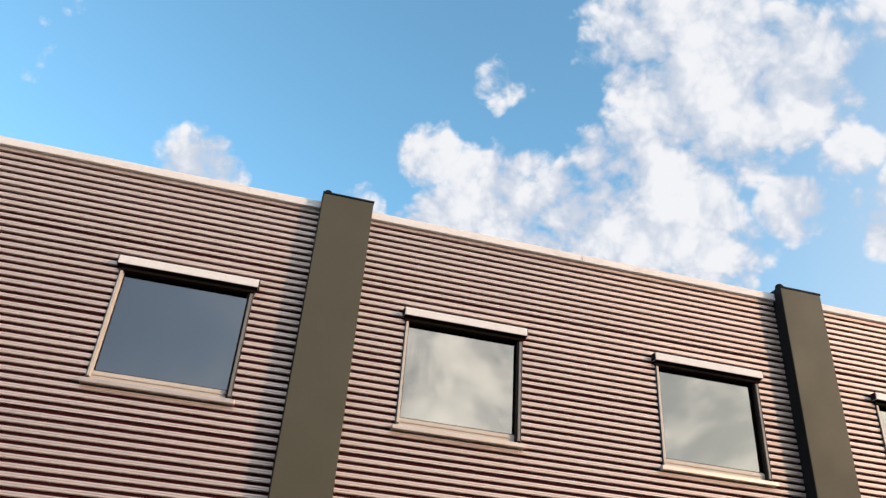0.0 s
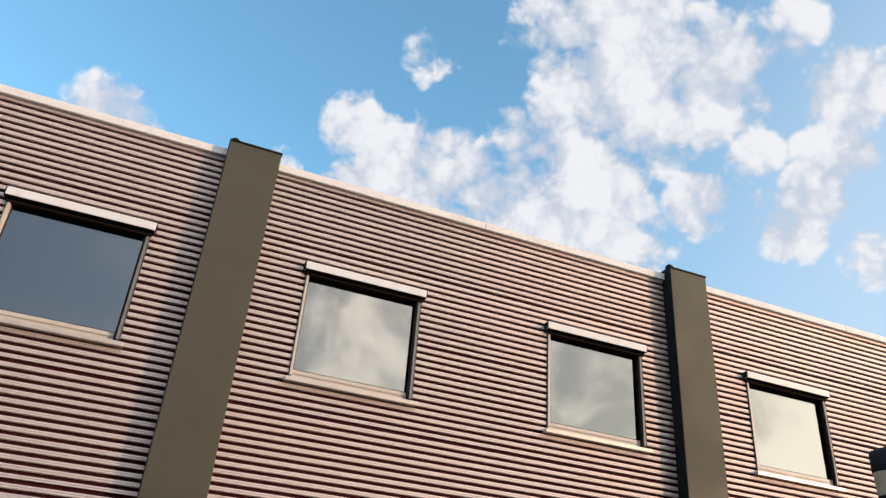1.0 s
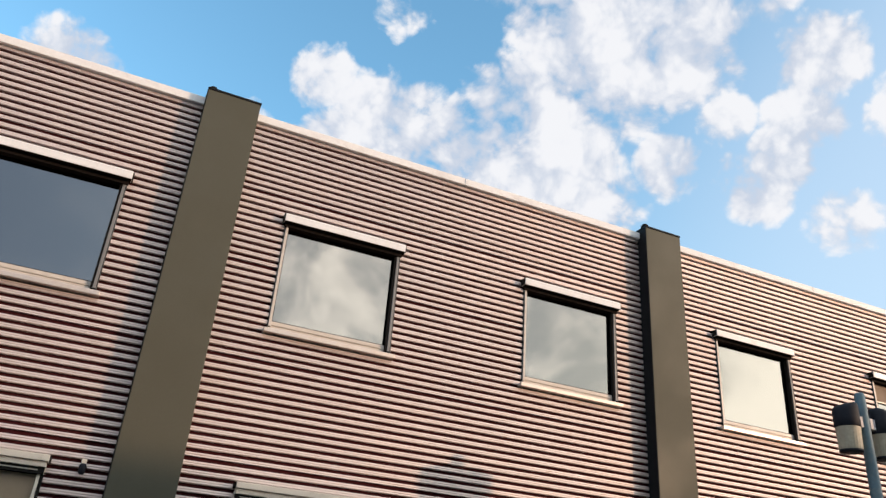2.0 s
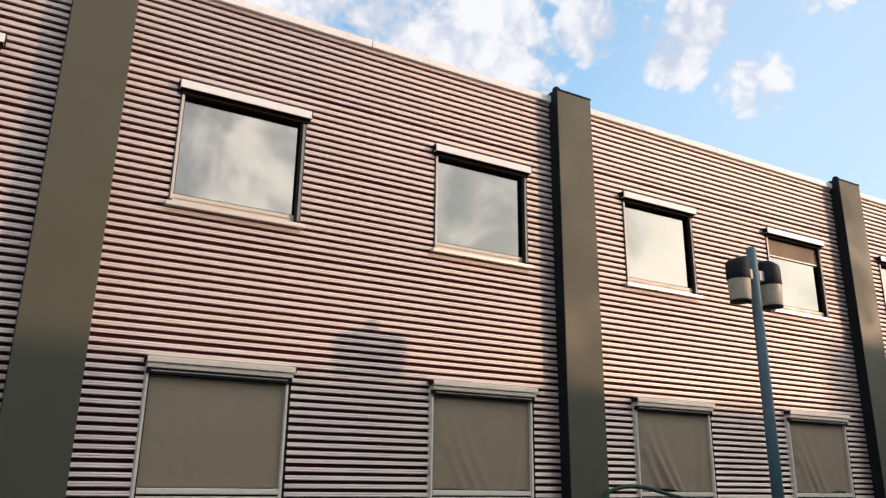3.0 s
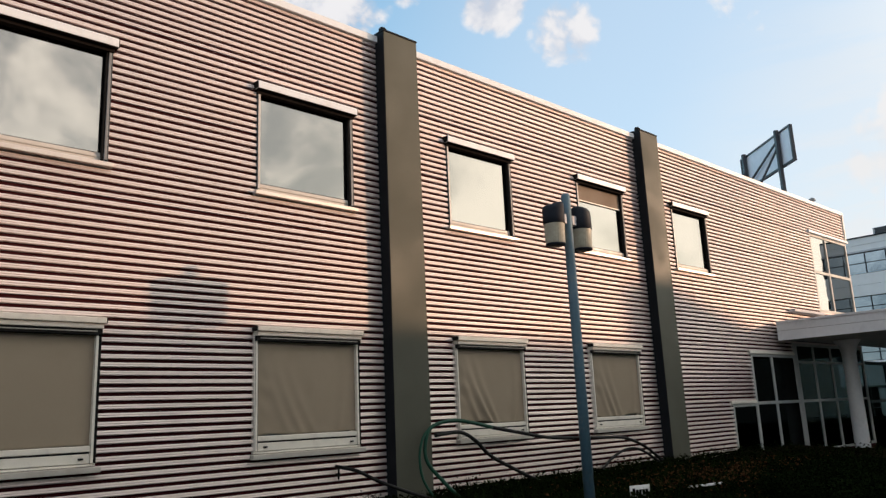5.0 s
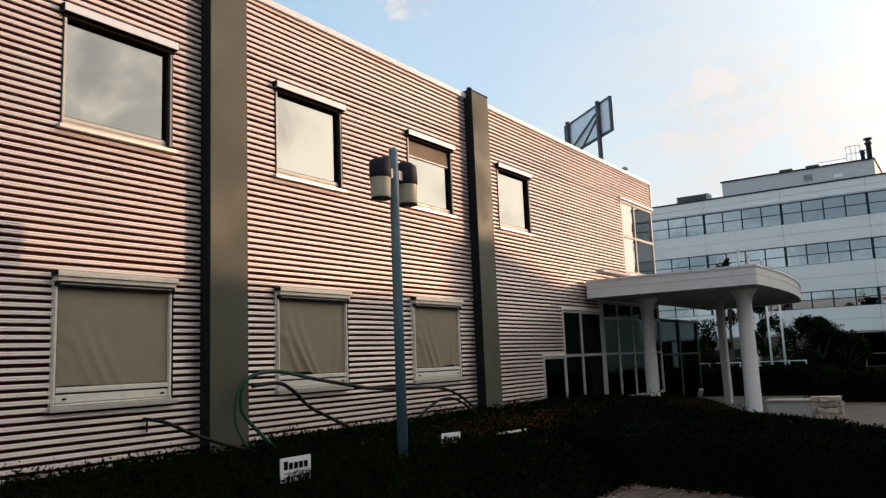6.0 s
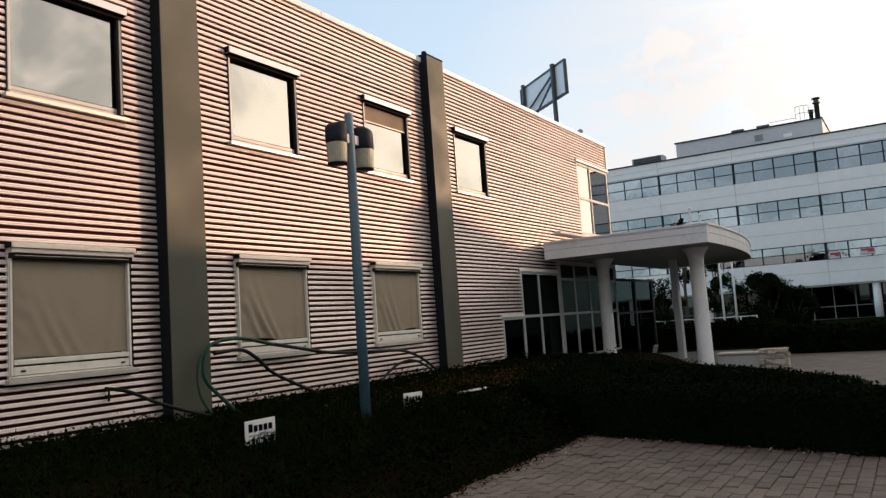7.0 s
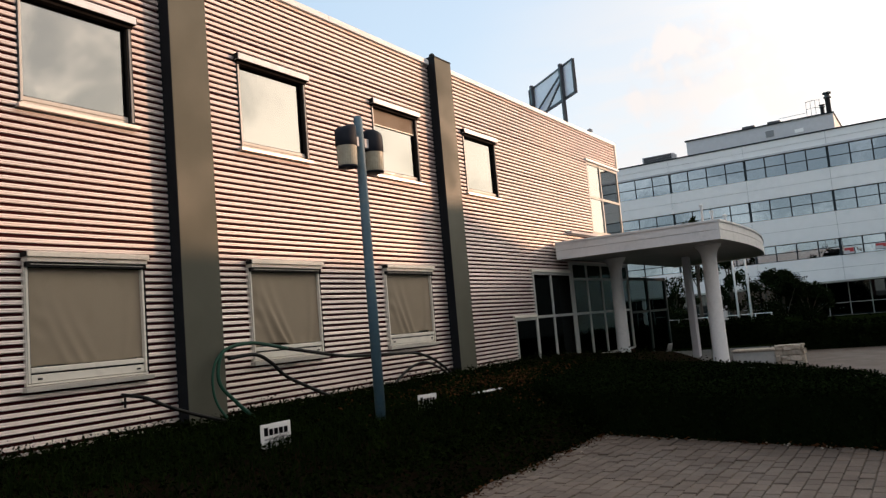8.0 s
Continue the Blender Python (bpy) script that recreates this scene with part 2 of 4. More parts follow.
M = {
    "cladding": material("ribbed_sheet_metal", (0.71, 0.615, 0.585), 0.47, 0.55, 0.05, 60, 0.0, (0.54, 0.50, 0.49), 0.35, 0.9, 0.03, stretch=(0.25, 1, 1)),
    # maroon backing kept near black so the groove shade sits in its colour
    "shaded_liner": material("maroon_liner_with_shade", (0.042, 0.008, 0.010), 0.85, 0.0, 0.1, 30, spec=0.08),
    "pilaster": material("olive_coated_sheet", (0.082, 0.083, 0.062), 0.62, 0.05, 0.04, 50, 0.0, (0.090, 0.090, 0.066), 0.3, 0.8, spec=0.35),
    # colour of the dark cap, and of the shade painted on the pilaster side
    "pilaster_edge": material("dark_cap_and_shaded_side", (0.010, 0.012, 0.015), 0.7, 0.0, 0.08, 40, spec=0.15),
    "coping": material("white_coated_coping", (0.82, 0.84, 0.86), 0.4, 0.0, 0.04, 30, 0.0, (0.5, 0.47, 0.43), 0.3, 1.5),
    "aluminium": material("pale_window_aluminium", (0.80, 0.75, 0.66), 0.42, 0.0, 0.05, 80, 0.0, (0.42, 0.38, 0.33), 0.35, 3.0),
    "shutter_box": material("white_blind_box", (0.82, 0.85, 0.88), 0.4, 0.0, 0.04, 60, 0.0, (0.5, 0.46, 0.42), 0.3, 3.0),
    "sill_grey": material("weathered_sill_metal", (0.47, 0.44, 0.39), 0.5, 0.0, 0.08, 60, 0.0, (0.30, 0.26, 0.21), 0.4, 2.5),
    "gasket": material("black_rubber", (0.012, 0.012, 0.012), 0.8, 0.0, 0.1, 80, spec=0.15),
    "fabric": material("grey_brown_screen_cloth", (0.33, 0.27, 0.20), 0.85, 0.0, 0.08, 260, 0.0004, (0.29, 0.235, 0.17), 0.5, 1.2, spec=0.15),
    "room": material("dim_room", (0.10, 0.10, 0.10), 0.9, 0.0, 0.05, 8),
    "blind": material("brown_roller_blind", (0.22, 0.16, 0.11), 0.8, 0.0, 0.06, 150),
    "white_render": material("white_painted_panel", (0.70, 0.70, 0.70), 0.5, 0.0, 0.04, 12, 0.0, (0.42, 0.43, 0.42), 0.4, 0.9),
    "white_col": material("white_painted_column", (0.72, 0.72, 0.72), 0.5, 0.0, 0.05, 14, 0.0, (0.45, 0.45, 0.43), 0.35, 1.6),
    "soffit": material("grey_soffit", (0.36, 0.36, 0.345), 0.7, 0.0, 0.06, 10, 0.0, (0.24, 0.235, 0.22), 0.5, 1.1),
    "frame_white": material("white_door_frame", (0.42, 0.43, 0.41), 0.5, 0.0, 0.08, 40, 0.0, (0.28, 0.28, 0.26), 0.4, 2.0),
    "frame_dark": material("dark_green_frame", (0.022, 0.035, 0.034), 0.6, 0.0, 0.1, 40, spec=0.12),
    "pole": material("blue_grey_painted_pole", (0.070, 0.142, 0.19), 0.45, 0.0, 0.10, 30, 0.0, (0.20, 0.22, 0.20), 0.4, 6.0),
    "hood": material("dark_lamp_hood", (0.014, 0.018, 0.028), 0.62, 0.0, 0.15, 40, spec=0.2),
    "soil": material("dark_bed_soil", (0.010, 0.008, 0.005), 0.95, 0.0, 0.3, 25, 0.01, (0.018, 0.009, 0.005), 0.7, 1.0, spec=0.0),
    "asphalt": material("worn_asphalt", (0.07, 0.07, 0.068), 0.9, 0.0, 0.15, 60, 0.002, (0.10, 0.095, 0.085), 0.4, 0.4),
    "paver": material("grey_concrete_paver", (0.112, 0.086, 0.068), 0.85, 0.0, 0.18, 45, 0.002, (0.072, 0.056, 0.042), 0.75, 1.6, 0.13),
    "joint": material("sandy_joint", (0.085, 0.072, 0.06), 0.95, 0.0, 0.2, 60),
    "stone": material("pale_stone_block", (0.40, 0.35, 0.29), 0.85, 0.0, 0.2, 18, 0.006, (0.22, 0.18, 0.13), 0.6, 3.0, 0.12),
    "hose_green": material("green_garden_hose", (0.010, 0.058, 0.036), 0.5, 0.0, 0.1, 60, spec=0.25),
    "hose_dark": material("dark_pipe", (0.008, 0.008, 0.008), 0.55, 0.0, 0.1, 60, spec=0.2),
    "plate": material("white_sign_board", (0.78, 0.78, 0.78), 0.5, 0.0, 0.03, 20),
    "ink": material("black_ink", (0.006, 0.006, 0.007), 0.95, spec=0.0),
    "grey_ink": material("grey_ink", (0.35, 0.35, 0.36), 0.6),
    "far_panel": material("far_white_cladding", (0.72, 0.71, 0.72), 0.45, 0.0, 0.03, 2, 0.0, (0.52, 0.53, 0.55), 0.3, 0.25),
    "far_joint": material("far_panel_joint", (0.30, 0.31, 0.32), 0.8),
    "far_frame": material("far_dark_frame", (0.016, 0.024, 0.030), 0.6, 0.0, 0.1, 5, spec=0.15),
    "far_grey": material("far_grey_sheet", (0.48, 0.48, 0.51), 0.6, 0.0, 0.05, 3),
    "steel_dark": material("dark_sign_steel", (0.035, 0.037, 0.045), 0.5, 0.0, 0.1, 20),
    "sign_sheet": material("grey_sign_back", (0.60, 0.60, 0.66), 0.55, 0.0, 0.05, 6),
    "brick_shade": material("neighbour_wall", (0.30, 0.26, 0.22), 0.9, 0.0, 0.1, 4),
    "bark": material("dark_bark", (0.05, 0.04, 0.03), 0.95, 0.0, 0.3, 20, 0.01),
    "red": material("red_painted_board", (0.42, 0.035, 0.04), 0.5),
    "rail_grey": material("grey_guide_rail", (0.20, 0.21, 0.22), 0.5, 0.0, 0.08, 60, 0.0, (0.12, 0.12, 0.12), 0.4, 4.0),
    # near-black for the shade painted under the upper blind boxes
    "slot_shade": material("painted_slot_shade", (0.014, 0.011, 0.010), 0.85, 0.0, 0.1, 60, spec=0.08),
    "window_grey": material("grey_window_profile", (0.58, 0.55, 0.51), 0.45, 0.0, 0.05, 80, 0.0, (0.40, 0.37, 0.33), 0.35, 3.0),
    "sill_metal": material("folded_sill_metal", (0.66, 0.61, 0.57), 0.42, 0.45, 0.06, 60, 0.0, (0.50, 0.45, 0.41), 0.4, 3.0),
    # reveal colour darkened for the shade on its right side
    "reveal_shade": material("shaded_reveal_paint", (0.045, 0.055, 0.060), 0.5, 0.0, 0.08, 60, spec=0.3),
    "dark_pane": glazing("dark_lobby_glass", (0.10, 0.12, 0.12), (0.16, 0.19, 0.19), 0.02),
    "glass": glazing("solar_glass", (0.10, 0.12, 0.13), (0.80, 0.77, 0.73), 0.40, 0.0006),
    "far_glass": glazing("blue_solar_glass", (0.05, 0.07, 0.09), (0.58, 0.73, 0.85), 0.42, 0.004),
    "lobby_glass": glazing("lobby_glass", (0.36, 0.46, 0.43), (0.52, 0.66, 0.63), 0.04),
    "dark_glass": glazing("dark_tinted_glass", (0.02, 0.03, 0.03), (0.5, 0.6, 0.62), 0.05),
    "lens": material("milky_lamp_cover", (0.40, 0.37, 0.28), 0.5, 0.0, 0.12, 20, 0.0, (0.24, 0.21, 0.15), 0.5, 9.0),
    "ivy": leafy("dark_ground_cover", (0.003, 0.005, 0.0015), (0.007, 0.011, 0.003)),
    "hedge": leafy("dark_hedge_leaf", (0.003, 0.006, 0.002), (0.007, 0.012, 0.004)),
    "dry": leafy("reddish_dry_leaf", (0.048, 0.020, 0.010), (0.08, 0.038, 0.018)),
    "crown": leafy("dark_tree_leaf", (0.004, 0.008, 0.003), (0.012, 0.018, 0.007)),
    "grass": leafy("lawn_blade", (0.005, 0.010, 0.003), (0.010, 0.017, 0.004)),
}


# ---------------------------------------------------------------- mesh helpers
def box(bm, x0, x1, y0, y1, z0, z1, bevel=0.0):
    r = bmesh.ops.create_cube(bm, size=1.0, matrix=Matrix.Translation(((x0 + x1) / 2, (y0 + y1) / 2, (z0 + z1) / 2)) @ Matrix.Diagonal((x1 - x0, y1 - y0, z1 - z0, 1)))
    if bevel:
        edges = list({e for v in r["verts"] for e in v.link_edges})
        bmesh.ops.bevel(bm, geom=edges, offset=bevel, segments=2, affect="EDGES", profile=0.5)
    return bm


def one_box(*a, bevel=0.0):
    return box(bmesh.new(), *a, bevel=bevel)


def lathe(bm, rings, seg=20, centre=(0, 0)):
    """A turned body from (radius, z) rings, closed at both ends."""
    loops = []
    for r, z in rings:
        loops.append([bm.verts.new((centre[0] + r * math.cos(2 * math.pi * k / seg), centre[1] + r * math.sin(2 * math.pi * k / seg), z)) for k in range(seg)])
    for a, b in zip(loops, loops[1:]):
        for k in range(seg):
            bm.faces.new((a[k], a[(k + 1) % seg], b[(k + 1) % seg], b[k]))
    bm.faces.new(loops[0][::-1])
    bm.faces.new(loops[-1])
    return bm


def prism(bm, outline, z0, z1):
    """A slab from a plan outline."""
    lo = [bm.verts.new((x, y, z0)) for x, y in outline]
    hi = [bm.verts.new((x, y, z1)) for x, y in outline]
    n = len(outline)
    for k in range(n):
        bm.faces.new((lo[k], lo[(k + 1) % n], hi[(k + 1) % n], hi[k]))
    bm.faces.new(lo[::-1])
    bm.faces.new(hi)
    bmesh.ops.recalc_face_normals(bm, faces=bm.faces)
    return bm


def tube(points, radius, seg=10, closed_ends=True):
    """A round pipe along a smooth line through points."""
    pts = [Vector(p) for p in points]
    fine = []
    for k in range(len(pts) - 1):
        p0, p1, p2, p3 = pts[max(0, k - 1)], pts[k], pts[k + 1], pts[min(len(pts) - 1, k + 2)]
        for s in range(8):
            t = s / 8
            fine.append(0.5 * (2 * p1 + (p2 - p0) * t + (2 * p0 - 5 * p1 + 4 * p2 - p3) * t * t + (3 * p1 - p0 - 3 * p2 + p3) * t ** 3))
    fine.append(pts[-1])
    bm = bmesh.new()
    loops = []
    for k, p in enumerate(fine):
        d = (fine[min(k + 1, len(fine) - 1)] - fine[max(k - 1, 0)]).normalized()
        side = d.cross(Vector((0.3, 0.2, 0.93))).normalized()
        up = side.cross(d)
        loops.append([bm.verts.new(p + radius * (math.cos(2 * math.pi * j / seg) * side + math.sin(2 * math.pi * j / seg) * up)) for j in range(seg)])
    for a, b in zip(loops, loops[1:]):
        for j in range(seg):
            bm.faces.new((a[j], a[(j + 1) % seg], b[(j + 1) % seg], b[j]))
    bm.faces.new(loops[0][::-1])
    bm.faces.new(loops[-1])
    bmesh.ops.recalc_face_normals(bm, faces=bm.faces)
    return bm


def mesh_of(name, bm, mat, smooth=False):
    me = bpy.data.meshes.new(name)
    if smooth:
        for f in bm.faces:
            f.smooth = True
    bm.to_mesh(me)
    bm.free()
    me.materials.append(M[mat])
    return me


def part(name, bm, mat, parent=None, label="", smooth=False):
    ob = new(name, mesh_of(name, bm, mat, smooth))
    ob.parent = parent
    if label:
        tagged(ob, label)
    return ob


def thing(name, label, category, group="", kind="", at=(0, 0, 0)):
    ob = new(name)
    ob.matrix_world = Matrix.Translation(at)
    ob.empty_display_size = 0.1
    return tagged(ob, label, category, group, kind)


def structure(name, bm, mat, label, category, smooth=False):
    return tagged(part(name, bm, mat, None, "", smooth), label, category, "", "structure")


def shared(name, me, parent, m=None):
    ob = new(name, me)
    ob.parent = parent
    if m is not None:
        ob.matrix_basis = m
    return ob


def leaves(count, place, size, rng, flat=0.5):
    """Many small bent leaves, as one point list and one face list."""
    vs, fs = [], []
    for _ in range(count):
        p, n = place(rng)
        s = size * rng.uniform(0.6, 1.35)
        d = Vector((rng.gauss(0, 1), rng.gauss(0, 1), rng.gauss(0, flat))).normalized()
        n = (n + Vector((rng.gauss(0, 0.6), rng.gauss(0, 0.6), rng.gauss(0, 0.6)))).normalized()
        w = d.cross(n)
        if w.length < 1e-3:
            continue
        w.normalize()
        k = len(vs)
        vs += [p, p + d * s * 0.5 + w * s * 0.32 + n * s * 0.08, p + d * s, p + d * s * 0.5 - w * s * 0.32 + n * s * 0.08]
        fs.append((k, k + 1, k + 2, k + 3))
    return vs, fs


def leaf_mesh(name, vs, fs, mat, parent=None, label=""):
    me = bpy.data.meshes.new(name)
    me.from_pydata([tuple(v) for v in vs], [], fs)
    me.materials.append(M[mat])
    ob = new(name, me)
    ob.parent = parent
    if label:
        tagged(ob, label)
    return ob


# ---------------------------------------------------------------- plan, metres
WALL_LO, WALL_HI, COPING_HI = 0.567, 7.316, 7.425
BAY = 6.78
PILASTER_W, PILASTER_Y = 0.655, -0.20
PILASTERS = [-8.0, -1.24, 5.445, 12.385]          # left edges
BAYS = [(-7.35, -1.235), (-0.59, 5.45), (6.095, 12.39), (13.035, 24.0)]
END_X, DEPTH = 24.0, 14.0
UPPER = [-6.8, -3.4, 0.0, 3.4, 6.8, 10.2, 13.6]
LOWER = [-6.8, -3.4, 0.0, 3.4, 6.8, 10.2]
UP_LO, UP_HI = 4.64, 6.02
LO_LO, LO_HI = 1.38, 2.80
HOLES = [(x + 0.04, x + 1.56, UP_LO, UP_HI) for x in UPPER] + [(x + 0.02, x + 1.58, LO_LO, LO_HI) for x in LOWER]
HOLES += [(15.42, 16.62, 0.40, 1.70), (16.62, 19.05, 0.40, 2.86), (19.05, END_X, 0.40, 3.18), (21.20, END_X, 4.12, 6.42)]


def grid_wall(bm, x0, x1, z0, z1, y0, y1, holes):
    xs = sorted({x0, x1, *[min(max(v, x0), x1) for h in holes for v in h[:2]]})
    zs = sorted({z0, z1, *[min(max(v, z0), z1) for h in holes for v in h[2:]]})
    for a, b in zip(xs, xs[1:]):
        run = None
        for c, d in list(zip(zs, zs[1:])) + [(z1, z1 + 1)]:
            solid = c < z1 and not any(h[0] < (a + b) / 2 < h[1] and h[2] < (c + d) / 2 < h[3] for h in holes)
            if solid:
                run = (run[0], d) if run else (c, d)
            elif run:
                box(bm, a, b, y0, y1, run[0], run[1])
                run = None
    return bm


# ---------------------------------------------------------------- ground
def rolling_ground():
    bm = bmesh.new()
    xs = [-2500, -300, -60, -20, 0, 20, 40, 60, 120, 400, 2500]
    ys = [-2500, -300, -60, -20, 0, 20, 60, 150, 400, 2500]
    vs = [[bm.verts.new((x, y, -0.06)) for y in ys] for x in xs]
    for i in range(len(xs) - 1):
        for j in range(len(ys) - 1):
            bm.faces.new((vs[i][j], vs[i + 1][j], vs[i + 1][j + 1], vs[i][j + 1]))
    return bm


structure("ground", rolling_ground(), "asphalt", "dark worn asphalt ground reaching the horizon", "ground")

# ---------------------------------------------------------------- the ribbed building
# the shade between the ribs is put into this wall's near-black maroon
wall = structure("wall_north", grid_wall(bmesh.new(), -22.0, END_X, -0.05, WALL_HI, 0.036, 0.32, HOLES), "shaded_liner",
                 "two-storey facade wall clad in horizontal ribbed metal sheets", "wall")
side_wall = structure("wall_east", grid_wall(bmesh.new(), END_X - 0.3, END_X - 0.004, -0.05, WALL_HI, 2.4, DEPTH, []), "far_grey", "plain metal-clad end wall of the office block", "wall")
back_wall = structure("wall_back", one_box(-22.0, END_X, DEPTH, DEPTH + 0.3, -0.05, WALL_HI), "far_grey", "plain rear wall of the office block", "wall")
west_wall = structure("wall_west", one_box(-22.3, -22.0, 0.05, DEPTH, -0.05, WALL_HI), "far_grey", "plain end wall of the office block", "wall")
roof_slab = structure("ceiling", one_box(-22.0, END_X - 0.31, 0.33, DEPTH - 0.01, 7.0, 7.2), "far_grey", "flat roof slab of the office block", "ceiling")
mid_floor = structure("floor_upper", one_box(-22.0, END_X - 0.35, 0.34, DEPTH - 0.02, 3.45, 3.75), "room", "dim upper floor slab behind the windows", "floor")
low_floor = structure("floor", one_box(-22.0, END_X - 0.35, 0.34, DEPTH - 0.02, 0.2, 0.40), "room", "dim ground floor slab of the office block", "floor")
room_back = structure("wall_inner", one_box(-22.0, END_X - 0.36, 4.5, 4.6, 0.41, 6.99), "room", "dim inner partition behind the windows", "wall")


def rib_sheet(x0, x1, z0, count, pitch, holes):
    """A sheet of horizontal trapezoid ribs, its last groove a wide lap, cut out round the openings."""
    bm = bmesh.new()
    for k in range(count):
        zb = z0 + k * pitch
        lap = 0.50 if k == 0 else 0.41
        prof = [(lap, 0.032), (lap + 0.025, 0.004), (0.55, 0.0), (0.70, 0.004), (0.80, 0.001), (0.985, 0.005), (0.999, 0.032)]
        cuts = [(h[0], h[1]) for h in holes if h[2] < zb + pitch * 0.5 < h[3] and h[0] < x1 and h[1] > x0]
        segs, at = [], x0
        for a, b in sorted(cuts):
            if a > at + 0.01:
                segs.append((at, a))
            at = max(at, b)
        if at < x1 - 0.01:
            segs.append((at, x1))
        for a, b in segs:
            va = [bm.verts.new((a, y, zb + f * pitch)) for f, y in prof]
            vb = [bm.verts.new((b, y, zb + f * pitch)) for f, y in prof]
            for i in range(6):
                bm.faces.new((va[i], vb[i], vb[i + 1], va[i + 1]))
    return bm


RIBS = 76
PITCH = (WALL_HI - WALL_LO) / RIBS
SPANS = [(-13.5, -8.0), BAYS[0], BAYS[1], BAYS[2], (13.035, 18.30), (18.30, END_X)]
for sx0, sx1 in SPANS:
    row = 0
    for n in (14, 14, 13, 13, 11, 11):
        part("cladding_sheet", rib_sheet(sx0, sx1, WALL_LO + row * PITCH, n, PITCH, HOLES), "cladding", wall)
        row += n

# white coping along the roof edge, in lengths between the pilasters
for cx0, cx1 in [(-13.5, -8.0), (-7.35, -1.235), (-0.59, 2.4), (2.406, 5.45), (6.095, 9.1), (9.106, 12.39), (13.035, 16.4), (16.406, 20.1), (20.106, END_X + 0.05)]:
    part("coping_length", one_box(cx0, cx1, -0.05, 0.36, WALL_HI, COPING_HI, bevel=0.008), "coping", wall, "white coated metal coping with dark drip line")
# dark foot rail where the sheets end over the bed
for cx0, cx1 in [(-13.5, -8.0), (-7.35, -1.235), (-0.59, 5.45), (6.095, 12.39), (13.035, 15.38)]:
    part("base_rail", one_box(cx0, cx1, -0.012, 0.04, WALL_LO - 0.05, WALL_LO), "aluminium", wall)
part("corner_trim", one_box(END_X - 0.02, END_X + 0.05, -0.03, 0.10, 6.42, WALL_HI), "aluminium", wall)


def pilaster(x):
    p = thing("pilaster", "tall olive-grey metal pilaster standing proud of the ribbed facade", "pilaster", "pilasters along the facade", "structure", (x, 0, 0))
    part("shaft", one_box(0.0, PILASTER_W, PILASTER_Y, 0.04, 0.35, 7.455, bevel=0.006), "pilaster", p)
    part("cap", one_box(-0.008, PILASTER_W + 0.008, PILASTER_Y - 0.008, 0.30, 7.457, 7.485, bevel=0.004), "pilaster_edge", p, "thin dark metal cap")
    # darkens the return that faces away from the sun
    part("side_shade_strip", one_box(-0.006, -0.002, PILASTER_Y + 0.004, 0.03, 0.36, 7.45), "pilaster_edge", p, "near-black strip that paints shade on the pilaster's left return")
    knob = bmesh.new()
    lathe(knob, [(0.06, 7.485), (0.06, 7.535), (0.04, 7.56)], 12, (0.06, PILASTER_Y + 0.10))
    part("knob", knob, "gasket", p, "small black fixing on the cap")
    return p


first_pilaster = pilaster(PILASTERS[0])
for px in PILASTERS[1:]:
    copy_thing(first_pilaster, Matrix.Translation((px, 0, 0)))


def frame_ring(x0, x1, z0, z1, w, y0, y1, wb=None):
    bm = bmesh.new()
    wb = wb or w
    box(bm, x0, x0 + w, y0, y1, z0, z1, 0.004)
    box(bm, x1 - w, x1, y0, y1, z0, z1, 0.004)
    box(bm, x0 + w, x1 - w, y0 + 0.001, y1, z1 - w, z1, 0.004)
    box(bm, x0 + w, x1 - w, y0 + 0.001, y1, z0, z0 + wb, 0.004)
    return bm


def upper_window(x, blind=False):
    w = thing("window", "square upper window, reflective glass under a white blind box", "window", "upper windows", "structure", (x, 0, 0))
    # coloured dark all round to carry the shade of the right reveal
    part("reveal", frame_ring(0.03, 1.57, UP_LO - 0.01, UP_HI + 0.01, 0.014, -0.012, 0.20), "reveal_shade", w, "folded reveal with shade put into its dark colour")
    part("window_frame", frame_ring(0.052, 1.548, UP_LO + 0.012, UP_HI - 0.004, 0.028, 0.045, 0.12, 0.10), "window_grey", w, "pale grey aluminium window frame")
    part("frame_bead", one_box(0.082, 1.50, 0.036, 0.0445, UP_LO + 0.058, UP_LO + 0.072), "sill_grey", w, "thin ledge along the lower frame")
    part("gasket", frame_ring(0.079, 1.521, UP_LO + 0.11, UP_HI - 0.03, 0.012, 0.052, 0.072), "gasket", w)
    part("pane", one_box(0.086, 1.514, 0.068, 0.076, UP_LO + 0.114, UP_HI - 0.036), "glass", w, "cloud-reflecting solar glass")
    part("blind_box", one_box(0.0, 1.60, -0.095, 0.03, 6.015, 6.118, bevel=0.005), "shutter_box", w, "white metal blind box")
    # solid dark bar and plate carry the shade below the white box
    part("slot_shade_bar", one_box(0.02, 1.58, -0.03, 0.06, 5.965, 6.008), "slot_shade", w, "dark bar painting the shade of the slot under the blind box")
    part("underside_shade_plate", one_box(0.004, 1.596, -0.091, 0.02, 6.009, 6.0145), "slot_shade", w, "thin dark plate painting the shade under the blind box")
    part("guide_rail", one_box(0.040, 0.072, -0.018, 0.044, UP_LO + 0.03, 5.96, bevel=0.004), "window_grey", w, "pale guide rail of the blind")
    for cap_x in (-0.014, 1.6005):
        part("end_cap", one_box(cap_x, cap_x + 0.0135, -0.085, 0.03, 6.02, 6.112, bevel=0.003), "gasket", w, "black end cap of the blind box")
    # darker than the left rail: the shade of this side is in the colour
    part("guide_rail", one_box(1.524, 1.556, -0.012, 0.044, UP_LO + 0.03, 5.962, bevel=0.003), "rail_grey", w, "right guide rail of the blind, greyed for its shade")
